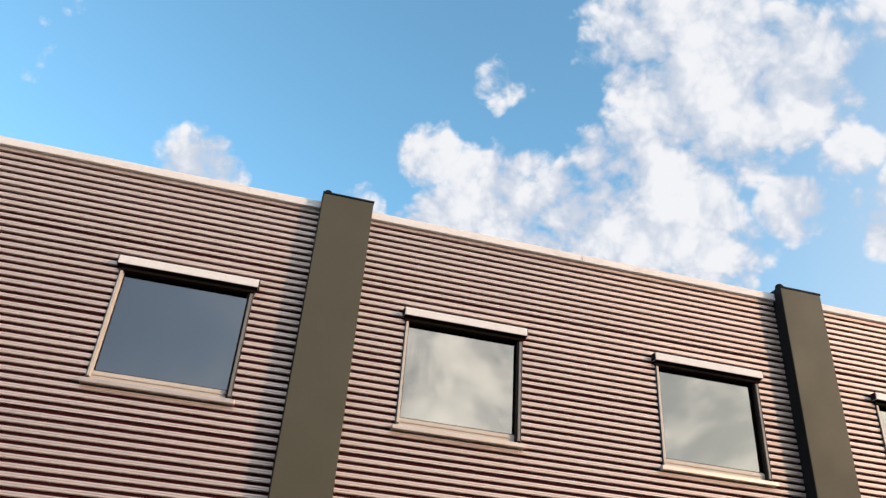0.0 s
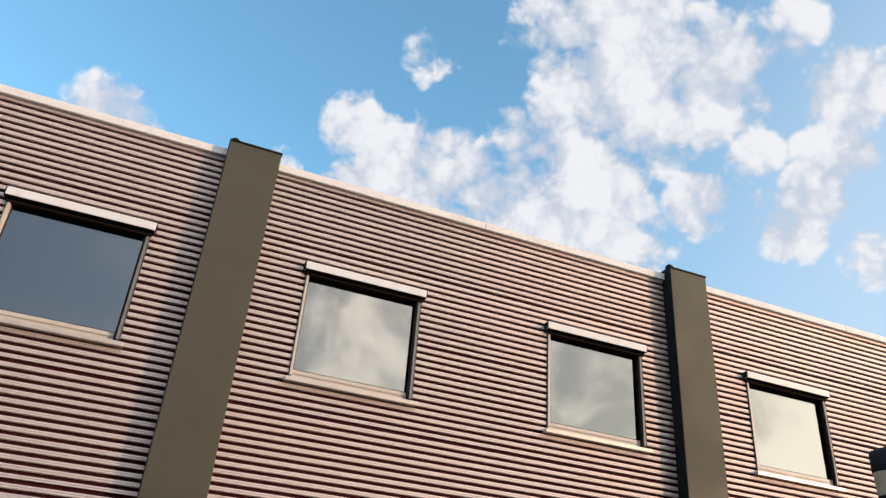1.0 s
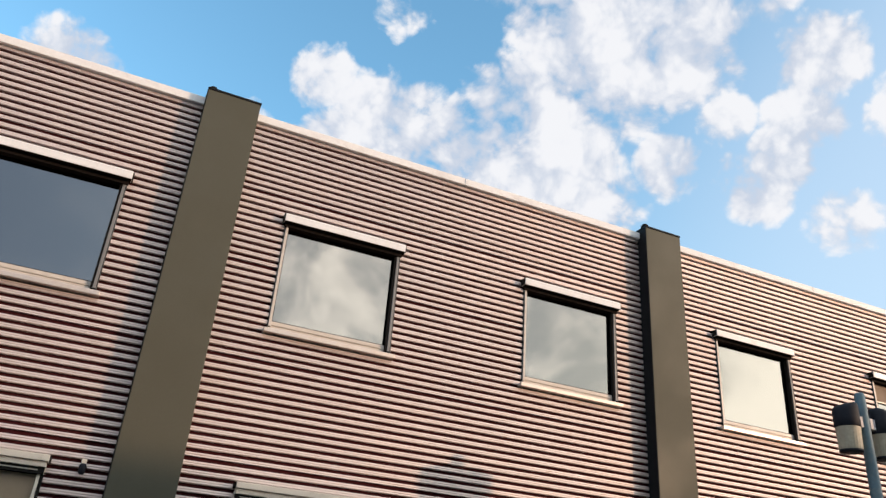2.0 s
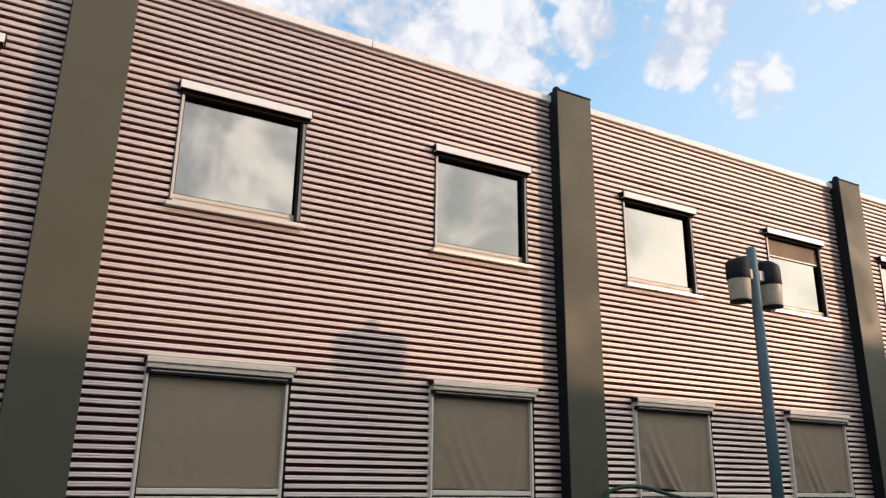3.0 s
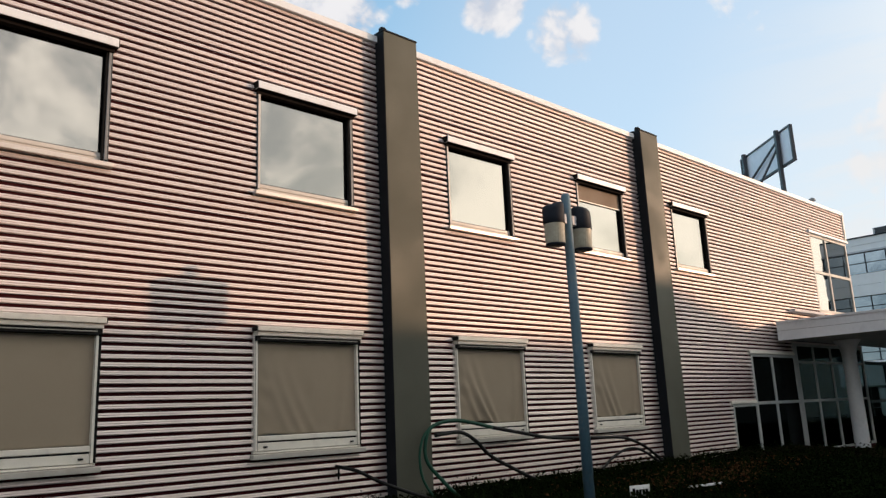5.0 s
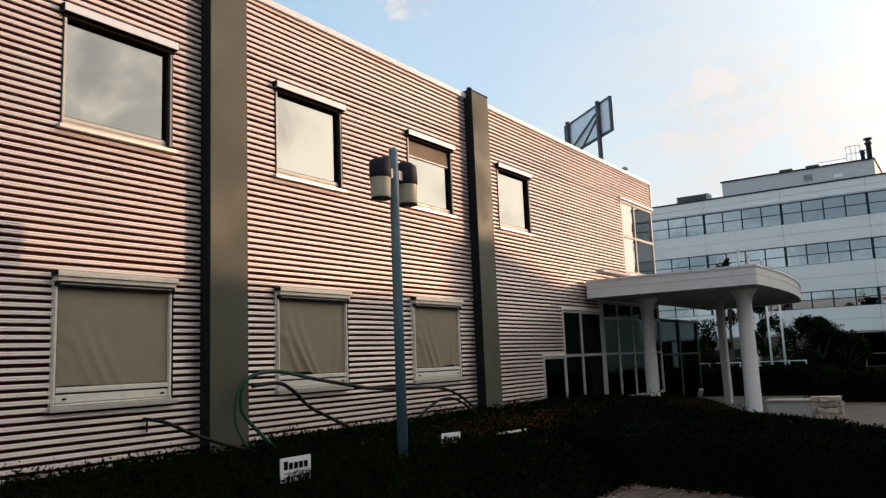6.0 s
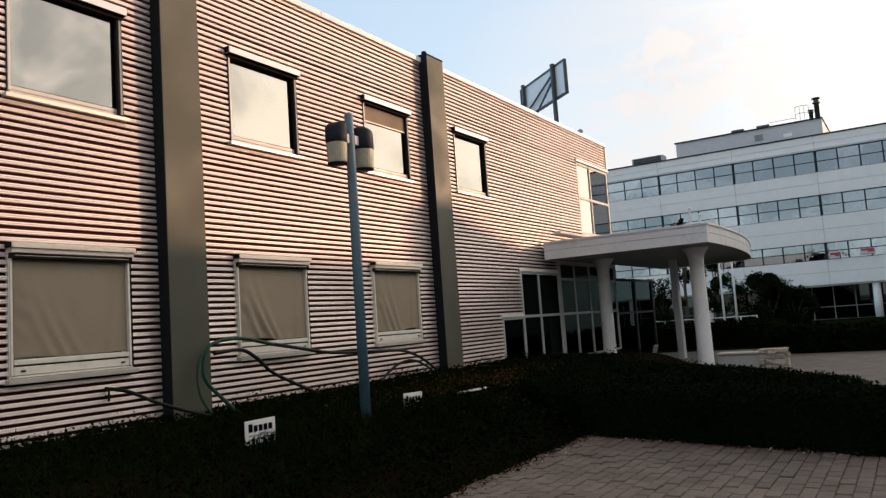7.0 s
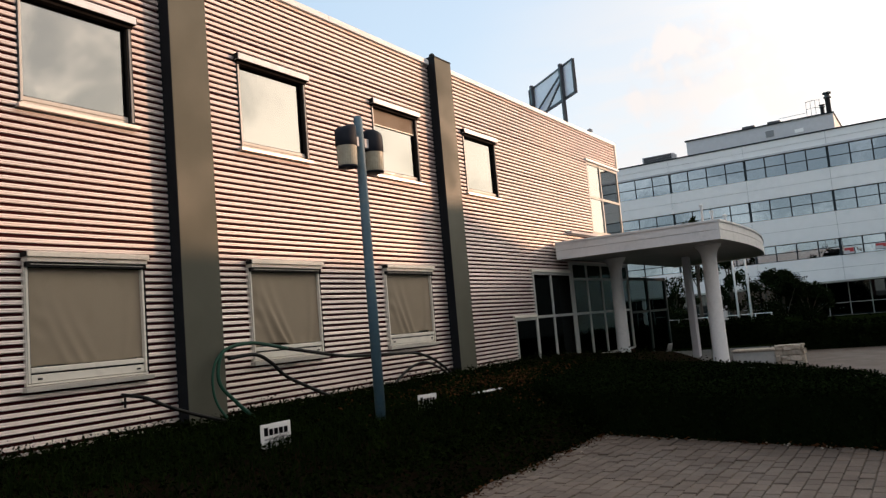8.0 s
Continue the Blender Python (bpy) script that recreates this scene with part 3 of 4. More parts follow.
    # black strip painted in for the shade next to the right rail
    part("guide_shade_strip", one_box(1.500, 1.5235, 0.0, 0.0445, UP_LO + 0.03, 5.962), "gasket", w, "black strip painting the shade beside the guide rail")
    sill = bmesh.new()
    box(sill, -0.01, 1.615, -0.065, 0.10, 4.58, 4.632, 0.006)
    part("window_sill", sill, "sill_metal", w, "projecting folded metal sill")
    if blind:
        part("roller_blind", one_box(0.09, 1.498, 0.045, 0.05, 5.66, 5.96), "blind", w, "brown roller blind lowered a quarter")
        part("blind_bar", one_box(0.088, 1.498, 0.036, 0.058, 5.635, 5.66, bevel=0.004), "aluminium", w, "pale bottom bar of the blind")
    return w


for ux in UPPER:
    upper_window(ux, abs(ux - 10.2) < 0.1)


def cloth(x0, x1, z0, z1, y, seed, wave):
    """A slack sun screen with folds that gather towards its lower corner."""
    rng = random.Random(seed)
    bm = bmesh.new()
    nx, nz = 56, 48
    ph = rng.uniform(0, 6)
    ridges = [(rng.uniform(0.02, 0.08), rng.uniform(0.20, 0.28), 0.7), (rng.uniform(0.10, 0.16), rng.uniform(0.26, 0.34), 1.0),
              (rng.uniform(0.24, 0.32), rng.uniform(0.22, 0.34), 0.55), (rng.uniform(0.85, 0.92), -0.08, 0.4)]
    grid = []
    for j in range(nz + 1):
        line = []
        v = j / nz
        for i in range(nx + 1):
            u = i / nx
            hang = 1 - v
            droop = math.sin(math.pi * u) * math.sin(math.pi * min(1, v * 1.1))
            fold = sum(a * math.exp(-((u - c0 - d * hang ** 1.7) / (0.035 + 0.03 * v)) ** 2) for c0, d, a in ridges) * min(1.0, hang * 1.6)
            side = 0.5 * math.sin(v * 26 + u * 14) * math.exp(-(u / 0.12) ** 2) * math.exp(-((v - 0.45) / 0.25) ** 2)
            hem = 0.35 * math.sin(u * 21 + ph) * math.exp(-(v / 0.07) ** 2)
            keep = min(1.0, u * 14, (1 - u) * 14)
            dz = 0.030 * wave * hang ** 8 * max(0.0, math.sin(u * 7 + ph)) * keep
            line.append(bm.verts.new((x0 + (x1 - x0) * u, y - 0.02 * droop - keep * (0.034 * wave * fold + 0.02 * (0.4 + wave) * (side + hem)), z0 + (z1 - z0) * v + dz)))
        grid.append(line)
    back = [[bm.verts.new((p.co.x, p.co.y + 0.004, p.co.z)) for p in line] for line in grid]
    for j in range(nz):
        for i in range(nx):
            bm.faces.new((grid[j][i], grid[j][i + 1], grid[j + 1][i + 1], grid[j + 1][i]))
            bm.faces.new((back[j + 1][i], back[j + 1][i + 1], back[j][i + 1], back[j][i]))
    for i in range(nx):
        bm.faces.new((back[0][i], back[0][i + 1], grid[0][i + 1], grid[0][i]))
    return bm


def lower_window(x, seed, wave):
    w = thing("window", "lower window covered by a grey-brown fabric sun screen", "window", "lower windows", "structure", (x, 0, 0))
    part("reveal", frame_ring(0.01, 1.59, LO_LO - 0.01, LO_HI + 0.01, 0.022, -0.015, 0.20), "aluminium", w)
    part("window_frame", frame_ring(0.032, 1.568, LO_LO + 0.012, LO_HI - 0.012, 0.06, 0.085, 0.15, 0.13), "aluminium", w, "pale aluminium window frame")
    part("pane", one_box(0.092, 1.508, 0.112, 0.12, LO_LO + 0.14, LO_HI - 0.07), "glass", w)
    part("blind_box", one_box(0.0, 1.605, -0.125, 0.03, 2.828, 2.893, bevel=0.008), "aluminium", w, "upper half of the pale blind box")
    part("blind_box_lip", one_box(0.012, 1.59, -0.095, 0.03, 2.775, 2.826, bevel=0.006), "aluminium", w, "lower lip of the blind box")
    # solid black bar painted in for the shade of the slot
    part("slot_shade_bar", one_box(0.015, 1.585, -0.070, 0.05, 2.715, 2.773), "gasket", w)
    part("slot_bead", one_box(0.06, 1.53, -0.078, -0.0705, 2.742, 2.752), "sill_grey", w, "thin pale bead in the slot")
    for cap_x in (-0.014, 1.6055):
        part("end_cap", one_box(cap_x, cap_x + 0.0135, -0.115, 0.03, 2.832, 2.889, bevel=0.003), "gasket", w, "black end cap of the blind box")
    part("guide_rail", one_box(0.018, 0.046, -0.04, 0.03, LO_LO + 0.02, 2.714, bevel=0.004), "aluminium", w, "pale guide rail of the screen")
    # black strips painted in for the dark gaps beside the rails
    part("guide_shade_strip", one_box(0.047, 0.06, -0.02, 0.03, LO_LO + 0.02, 2.714), "gasket", w)
    part("guide_shade_strip", one_box(1.562, 1.592, -0.03, 0.03, LO_LO + 0.02, 2.714), "gasket", w)
    part("guide_rail", one_box(1.532, 1.561, -0.04, 0.03, LO_LO + 0.02, 2.714, bevel=0.004), "aluminium", w, "pale guide rail of the screen")
    part("screen", cloth(0.061, 1.531, LO_LO + 0.20, 2.712, 0.01, seed, wave), "fabric", w, "slack grey-brown screen cloth", True)
    part("bottom_bar", one_box(0.06, 1.54, -0.022, 0.022, LO_LO + 0.135, LO_LO + 0.195, bevel=0.008), "aluminium", w, "pale bottom bar of the screen")
    part("bar_gap", one_box(0.062, 1.538, -0.004, 0.03, LO_LO + 0.115, LO_LO + 0.134), "gasket", w, "dark gap under the bottom bar")
    part("lower_rail", one_box(0.06, 1.54, -0.01, 0.05, LO_LO + 0.02, LO_LO + 0.115, bevel=0.006), "aluminium", w)
    for hx in (0.14, 1.42):
        part("hook", one_box(hx, hx + 0.05, -0.03, -0.011, LO_LO + 0.055, LO_LO + 0.075, bevel=0.003), "gasket", w, "small catch")
    part("window_sill", one_box(-0.03, 1.63, -0.085, 0.09, 1.305, 1.360, bevel=0.006), "sill_grey", w, "projecting grey metal sill")
    return w


for n, lx in enumerate(LOWER):
    lower_window(lx, 11 + n, (0.2, 0.15, 0.10, 0.45, 1.3, 1.0)[n])


# ---------------------------------------------------------------- corner window and lobby glazing
def bar(bm, x0, x1, z0, z1, y=0.0, d=0.07):
    return box(bm, x0, x1, y, y + d, z0, z1, 0.004)


corner = thing("window_corner", "tall white-framed corner window in the upper storey", "window", "", "structure", (0, 0, 0))
for bx in (21.20, 22.30, END_X - 0.08):
    part("mullion", bar(bmesh.new(), bx, bx + 0.08, 4.12, 6.42), "frame_white", corner)
for bz in (4.12, 5.25, 6.34):
    for a, b in ((21.28, 22.30), (22.38, END_X - 0.08)):
        part("transom", bar(bmesh.new(), a, b, bz, bz + 0.08, 0.004), "frame_white", corner)
for a, b in ((21.28, 22.30), (22.38, END_X - 0.08)):
    for c, d in ((4.20, 5.25), (5.33, 6.34)):
        part("pane", one_box(a, b, 0.03, 0.038, c, d), "glass", corner)
part("return_pane", one_box(END_X - 0.02, END_X - 0.012, 0.08, 2.38, 4.12, 6.42), "glass", corner)
part("end_post", one_box(END_X - 0.06, END_X, 2.36, 2.40, 4.12, 6.42), "frame_white", corner)
part("lintel", one_box(21.1, END_X + 0.06, -0.06, 0.03, 6.425, 6.50, bevel=0.005), "shutter_box", corner, "white strip over the corner window")

lobby = thing("lobby_glazing", "white-framed lobby glazing beside the entrance canopy", "glazing", "", "structure", (0, 0, 0))
for bx, lo, hi, bw in ((15.42, 0.4, 1.70, 0.07), (16.58, 0.4, 2.86, 0.10), (17.67, 0.4, 2.86, 0.09), (19.02, 0.4, 3.18, 0.24), (20.26, 0.4, 3.18, 0.09), (21.45, 0.4, 3.18, 0.09), (22.6, 0.4, 3.18, 0.09), (23.86, 0.4, 3.18, 0.12)):
    part("mullion", bar(bmesh.new(), bx, bx + bw, lo, hi), "frame_white", lobby)
for a, b, zs in ((15.49, 16.58, (0.40, 1.63)), (16.68, 17.67, (0.40, 1.66, 2.79)), (17.76, 19.02, (0.40, 1.66, 2.79)), (19.26, 20.26, (0.40, 1.66, 2.66, 3.11)), (20.35, 21.45, (0.40, 1.66, 2.66, 3.11)),
                 (21.54, 22.6, (0.40, 1.66, 2.66, 3.11)), (22.69, 23.86, (0.40, 1.66, 2.66, 3.11))):
    for z in zs:
        part("transom", bar(bmesh.new(), a, b, z, z + 0.07, 0.004), "frame_white", lobby)
    for c, d in zip(zs, zs[1:]):
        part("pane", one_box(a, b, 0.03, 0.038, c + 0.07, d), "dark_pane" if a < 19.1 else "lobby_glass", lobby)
part("head_strip", one_box(16.5, 19.02, -0.03, 0.03, 2.862, 2.93, bevel=0.004), "aluminium", lobby)
part("step_strip", one_box(15.34, 16.58, -0.028, 0.03, 1.702, 1.76, bevel=0.004), "aluminium", lobby)

# glass screen that carries on past the end of the block, under the canopy
screen = thing("glass_screen", "clear glass wind screen with dark posts beside the entrance", "glazing", "", "structure", (0, 0, 0))
for sx in (24.0, 26.2, 28.4):
    part("post", one_box(sx, sx + 0.14, 0.1, 0.22, 0.0, 2.82), "frame_dark", screen)
for sx in (24.14, 26.34):
    part("rail", one_box(sx, sx + 2.06, 0.12, 0.2, 1.55, 1.63), "frame_dark", screen)
    part("rail", one_box(sx, sx + 2.06, 0.12, 0.2, 2.70, 2.80), "frame_dark", screen)
    part("pane", one_box(sx, sx + 2.06, 0.15, 0.158, 0.05, 1.55), "lobby_glass", screen)
    part("pane", one_box(sx, sx + 2.06, 0.15, 0.158, 1.63, 2.70), "lobby_glass", screen)

# ---------------------------------------------------------------- entrance canopy
def canopy_outline(inset):
    pts = [(18.08 + inset, -0.06), (18.08 + inset, -4.425 + inset)]
    for k in range(1, 21):                       # a long shallow bow parallel to the facade
        x = 18.08 + 9.4 * k / 20
        pts.append((x, -4.47 + 0.0122 * (x - 20.0) ** 2 + inset))
    for k in range(1, 13):                       # the end turns back to the wall
        a = radians(90 * k / 12)
        pts.append((27.48 + (1.9 - inset) * math.sin(a), -0.06 - (3.728 - inset) * math.cos(a)))
    return pts


canopy = thing("entrance_canopy", "white rounded concrete entrance canopy on flared columns", "canopy", "", "structure", (0, 0, 0))
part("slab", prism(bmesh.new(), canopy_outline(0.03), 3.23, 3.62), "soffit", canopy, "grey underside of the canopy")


def fascia(z0, z1, inset, t=0.03):
    bm = bmesh.new()
    o, i = canopy_outline(inset), canopy_outline(inset + t)
    rings = [[bm.verts.new((x, y, z)) for x, y in line] for line, z in ((o, z0), (o, z1), (i, z1), (i, z0))]
    for a, b in zip(rings, rings[1:] + rings[:1]):
        for k in range(len(o) - 1):
            bm.faces.new((a[k], a[k + 1], b[k + 1], b[k]))
    bmesh.ops.recalc_face_normals(bm, faces=bm.faces)
    return bm


part("fascia_lower", fascia(3.20, 3.435, 0.0), "white_render", canopy, "lower white fascia band")
part("fascia_upper", fascia(3.447, 3.635, 0.0), "white_render", canopy, "upper white fascia band")
part("rim", fascia(3.635, 3.685, -0.03, 0.10), "white_render", canopy, "projecting white rim")


def column(x, y, r, top=3.235):
    bm = bmesh.new()
    lathe(bm, [(r * 1.05, 0.0), (r * 1.05, 0.1), (r, 0.14), (r * 0.92, 2.6), (r * 0.95, 2.86), (r * 1.08, 3.0), (r * 1.32, 3.10), (r * 1.62, 3.17), (r * 1.75, top)], 32, (x, y))
    return bm


for cx_, cy_, cr_ in ((19.85, -3.68, 0.205), (20.57, -0.80, 0.19)):
    part("column", column(cx_, cy_, cr_), "white_col", canopy, "white round column flared at its head", True)
bm = one_box(23.74, 24.06, -2.12, -1.92, 0.0, 3.225, bevel=0.02)
for v in bm.verts:
    if v.co.z > 1.5:
        v.co.x -= 0.10
part("slim_column", bm, "far_grey", canopy, "slim grey slab column")
part("ledge", one_box(19.1, 21.1, -0.16, -0.002, 4.0, 4.07, bevel=0.008), "far_grey", canopy, "pale metal ledge over the canopy")
for vx, vy, vh in ((18.3, -4.0, 0.42), (18.9, -4.1, 0.30), (19.9, -4.2, 0.26)):
    bm = bmesh.new()
    lathe(bm, [(0.03, 3.56), (0.03, 3.65 + vh), (0.05, 3.66 + vh), (0.05, 3.70 + vh), (0.02, 3.72 + vh)], 10, (vx, vy))
    part("vent_pipe", bm, "white_col", canopy, "thin pale vent pipe")

# ---------------------------------------------------------------- roof sign seen from behind
def roof_sign():
    s = thing("roof_sign", "large roof billboard seen from behind on dark steel posts", "billboard", "", "", (20.62, -0.16, 7.2))
    s.matrix_world = Matrix.Translation((20.62, -0.16, 7.2)) @ Matrix.Rotation(math.atan2(2.46, 2.0), 4, "Z")
    L, z0, z1 = 3.2, 1.26, 2.36
    part("panel", one_box(0.05, L - 0.05, -0.02, 0.02, z0 + 0.04, z1 - 0.04), "sign_sheet", s, "grey back of the sign sheet")
    part("panel_frame", frame_ring(0.0, L, z0, z1, 0.06, -0.05, 0.05), "steel_dark", s, "dark steel frame")
    for u in (0.60, 2.75):
        part("post", one_box(u, u + 0.11, 0.055, 0.16, 0.0, z1 + 0.04), "steel_dark", s)
    for a, b in (((0.7, 0.11, z1 - 0.30), (2.7, 0.11, z0 + 0.10)), ((0.7, 0.11, z1 - 0.5), (1.6, 0.9, 0.02)), ((2.78, 0.11, z1 - 0.5), (2.78, 0.9, 0.02))):
        part("strut", tube([a, b], 0.035, 8), "steel_dark", s)
    return s


roof_sign()
vent = thing("roof_vent", "small grey vent cap on the roof edge", "vent", "", "", (22.38, 0.2, 7.56))
bm = bmesh.new()
lathe(bm, [(0.05, -0.36), (0.05, 0.03), (0.10, 0.04), (0.09, 0.11), (0.02, 0.15)], 12)
part("cap", bm, "rail_grey", vent)


# ---------------------------------------------------------------- neighbouring block behind the viewer, whose roof shades the ground floor
ROOF_LINE = 10.22
neighbour = thing("neighbour_building", "plain office block across the yard that shades the ground", "building", "", "structure", (0, 0, 0))
part("body", one_box(-40, 130, -38, -26, -0.05, ROOF_LINE), "brick_shade", neighbour)
# unseen wedge, added only to throw a sloping shadow on the far bay
hood = bmesh.new()
ends = [[hood.verts.new((x, y, z)) for x, z in ((45.4, ROOF_LINE), (52.6, ROOF_LINE), (46.6, ROOF_LINE + 1.3), (45.4, ROOF_LINE + 1.3))] for y in (-26.5, -26.0)]
for k in range(4):
    hood.faces.new((ends[0][k], ends[0][(k + 1) % 4], ends[1][(k + 1) % 4], ends[1][k]))
hood.faces.new(ends[0][::-1])
hood.faces.new(ends[1])
bmesh.ops.recalc_face_normals(hood, faces=hood.faces)
part("shadow_wedge", hood, "brick_shade", neighbour, "unseen sloped wedge added to the roof to shade the far bay")


# ---------------------------------------------------------------- far office building
FX = 64.0


def far_building():
    b = thing("far_office_building", "long white four-storey office building with dark ribbon windows", "building", "", "", (FX, -0.72, -0.13))
    y0, y1 = -14.553, 40.32
    part("core", one_box(3.0, 16, y0, y1, -0.05, 13.6), "room", b)
    bands = [(13.15, 14.25), (9.66, 11.40), (5.95, 8.02), (2.75, 4.62)]
    pane, n = 1.524, int((y1 - y0) / 1.524)
    for z0, z1 in bands:
        for k in range(0, n, 4):
            ya = y0 + k * pane
            yb = min(y1, ya + 4 * pane - 0.03)
            zm = (z0 + z1) / 2
            for c, d in ((z0, zm - 0.012), (zm + 0.012, z1)):
                part("spandrel_panel", one_box(0.0, 0.12, ya, yb, c, d), "far_panel", b)
        part("joint_backing", one_box(0.06, 0.5, y0, y1, z0 + 0.01, z1 - 0.01), "far_joint", b)
    rows = [(11.40, 13.15), (8.02, 9.66), (4.62, 5.95)]
    me_v = mesh_of("mullion", one_box(-0.04, 0.04, -0.035, 0.035, 0, 1), "far_frame")
    for z0, z1 in rows:
        w = part("window_band", one_box(0.34, 0.36, y0, y1, z0, z1), "far_frame", b, "ribbon of blue reflecting windows")
        for k in range(n):
            ya = y0 + k * pane
            for c, d in ((z0 + 0.05, (z0 + z1) / 2 - 0.03), ((z0 + z1) / 2 + 0.03, z1 - 0.05)):
                part("pane", one_box(0.20, 0.22, ya + 0.05, ya + pane - 0.05, c, d), "far_glass", w)
            shared("mullion", me_v, w, Matrix.Translation((0.2, ya, z0)) @ Matrix.Diagonal((1, 2.6 if k % 4 == 0 else 1, z1 - z0, 1)))
        for z in (z0 + 0.02, (z0 + z1) / 2, z1 - 0.03):
            part("transom", one_box(0.17, 0.23, y0, y1, z - 0.03, z + 0.03), "far_frame", w)
    # open ground storey with posts and glazing
    g = part("ground_storey", one_box(2.5, 2.52, y0, y1, 0, 2.75), "dark_glass", b, "recessed dark ground storey glazing")
    for k in range(0, n, 1):
        part("mullion", one_box(2.42, 2.5, y0 + k * pane, y0 + k * pane + 0.07, 0, 2.75), "rail_grey", g)
    part("transom", one_box(2.43, 2.49, y0, y1, 1.0, 1.06), "rail_grey", g)
    part("soffit", one_box(0.1, 2.5, y0, y1, 2.62, 2.76), "soffit", b)
    for k in range(2, n, 4):
        bm = bmesh.new()
        lathe(bm, [(0.28, -0.05), (0.28, 2.7)], 16, (0.5, y0 + k * pane))
        part("pillar", bm, "white_col", b, "white round pillar", True)
    part("eaves_gutter", one_box(-0.10, 0.14, y0, y1, 13.10, 13.24), "far_grey", b)
    part("roof_edge", one_box(-0.06, 0.5, y0, y1, 14.252, 14.36), "far_frame", b)
    part("penthouse", one_box(2.0, 12, -2.98, 8.55, 13.6, 15.95), "far_grey", b, "grey plant room on the roof")
    part("penthouse_edge", one_box(1.9, 12.1, -3.06, 8.65, 15.95, 16.05), "far_frame", b)
    return b


far_building()


# ---------------------------------------------------------------- planting bed, hedge
def bed_height(x, y):
    s = min(1.0, max(0.0, (y + 4.65) / 1.9))
    s = s * s * (3 - 2 * s)
    far = min(1.0, max(0.0, (x - 9) / 4))
    bank = min(1.0, max(0.0, (y + 1.6) / 1.4))
    h = -0.02 + (0.55 + 0.06 * far) * s + 0.06 * bank * bank * (3 - 2 * bank)
    return h + 0.05 * noise.noise((x * 0.8, y * 0.8, 3))


def bed_ground():
    bm = bmesh.new()
    nx, ny = 120, 30
    vs = []
    for i in range(nx + 1):
        x = -14 + 32 * i / nx
        vs.append([bm.verts.new((x, -4.62 + 4.66 * j / ny, bed_height(x, -4.62 + 4.66 * j / ny))) for j in range(ny + 1)])
    for i in range(nx):
        for j in range(ny):
            bm.faces.new((vs[i][j], vs[i + 1][j], vs[i + 1][j + 1], vs[i][j + 1]))
    return bm


bed = structure("planting_bed", bed_ground(), "soil", "raised bed of dark soil along the facade", "bed", True)


# ---------------------------------------------------------------- lamp post
def lamp_post():
    p = thing("street_lamp", "blue-grey twin-headed yard lamp standing in the planting bed", "lamp post", "", "", (6.165, -2.8, 0.465))
    bm = bmesh.new()
    lathe(bm, [(0.064, -0.15), (0.062, 2.0), (0.056, 3.87), (0.042, 3.90)], 20)
    part("pole", bm, "pole", p, "blue-grey painted round pole", True)
    for side in (-1, 1):
        h = thing_part("lamp_head", p, (side * 0.27, 0, 3.22))
        bm = bmesh.new()
        lathe(bm, [(0.128, 0.248), (0.134, 0.253), (0.134, 0.34), (0.134, 0.485), (0.128, 0.525), (0.10, 0.545), (0.01, 0.55)], 28)
        for v in bm.verts:                       # the hood is cut off at a slant, high beside the pole
            if v.co.z > 0.40:
                out = min(1.0, max(0.0, (side * v.co.x + 0.134) / 0.268))
                v.co.z -= 0.085 * out ** 1.3
        part("hood", bm, "hood", h, "dark rounded lamp hood", True)
        bm = bmesh.new()
        lathe(bm, [(0.10, -0.004), (0.117, 0.004), (0.121, 0.03), (0.127, 0.247)], 48)
        for k, v in enumerate(bm.verts):         # fine upright ribs in the moulded cover
            if k % 2 and 0.0 < v.co.z < 0.24:
                v.co.x, v.co.y = v.co.x * 0.984, v.co.y * 0.984
        part("cover", bm, "lens", h, "milky yellowed ribbed lamp cover", False)
        bm = bmesh.new()
        lathe(bm, [(0.110, -0.018), (0.121, -0.014), (0.121, 0.006), (0.110, 0.008)], 24)
        part("base_ring", bm, "hood", h, "dark ring under the lamp cover", True)
        part("bracket", one_box(min(-side * 0.13, -side * 0.215), max(-side * 0.13, -side * 0.215), -0.035, 0.035, 0.28, 0.40, bevel=0.006), "far_grey", h, "grey metal bracket")
    return p


def thing_part(name, parent, at):
    bm = bmesh.new()
    lathe(bm, [(0.10, 0.25), (0.10, 0.27)], 16)
    ob = part(name, bm, "hood", parent)
    ob.matrix_basis = Matrix.Translation(at)
    return ob


lamp_post()


def wall_sensor(x, z):
    s = thing("wall_sensor", "small dark outdoor sensor on the ribbed wall", "sensor", "", "", (x, 0.0, z))
    part("bracket", one_box(-0.025, 0.025, -0.05, 0.0, 0.02, 0.08, bevel=0.006), "aluminium", s, "pale bracket")
    bm = bmesh.new()
    lathe(bm, [(0.02, -0.07), (0.034, -0.05), (0.036, 0.0), (0.026, 0.03)], 14, (0.0, -0.07))
    part("head", bm, "hood", s, "dark rounded sensor head", True)
    return s


wall_sensor(-1.49, 2.83)
tap = thing("wall_tap", "thin dark standpipe fixed to the ribbed wall", "pipe", "", "", (4.62, -0.02, 0.98))
part("pipe", tube([(0, -0.01, 0.0), (0, -0.015, 0.17)], 0.014, 8), "hose_dark", tap)
part("clip", one_box(-0.03, 0.03, -0.012, 0.02, 0.05, 0.08, bevel=0.004), "gasket", tap)

# ---------------------------------------------------------------- ground cover on the bed
def inside(poly, x, y):
    hit = False
    for (x0, y0), (x1, y1) in zip(poly, poly[1:] + poly[:1]):
        if (y0 > y) != (y1 > y) and x < (x1 - x0) * (y - y0) / (y1 - y0) + x0:
            hit = not hit
    return hit


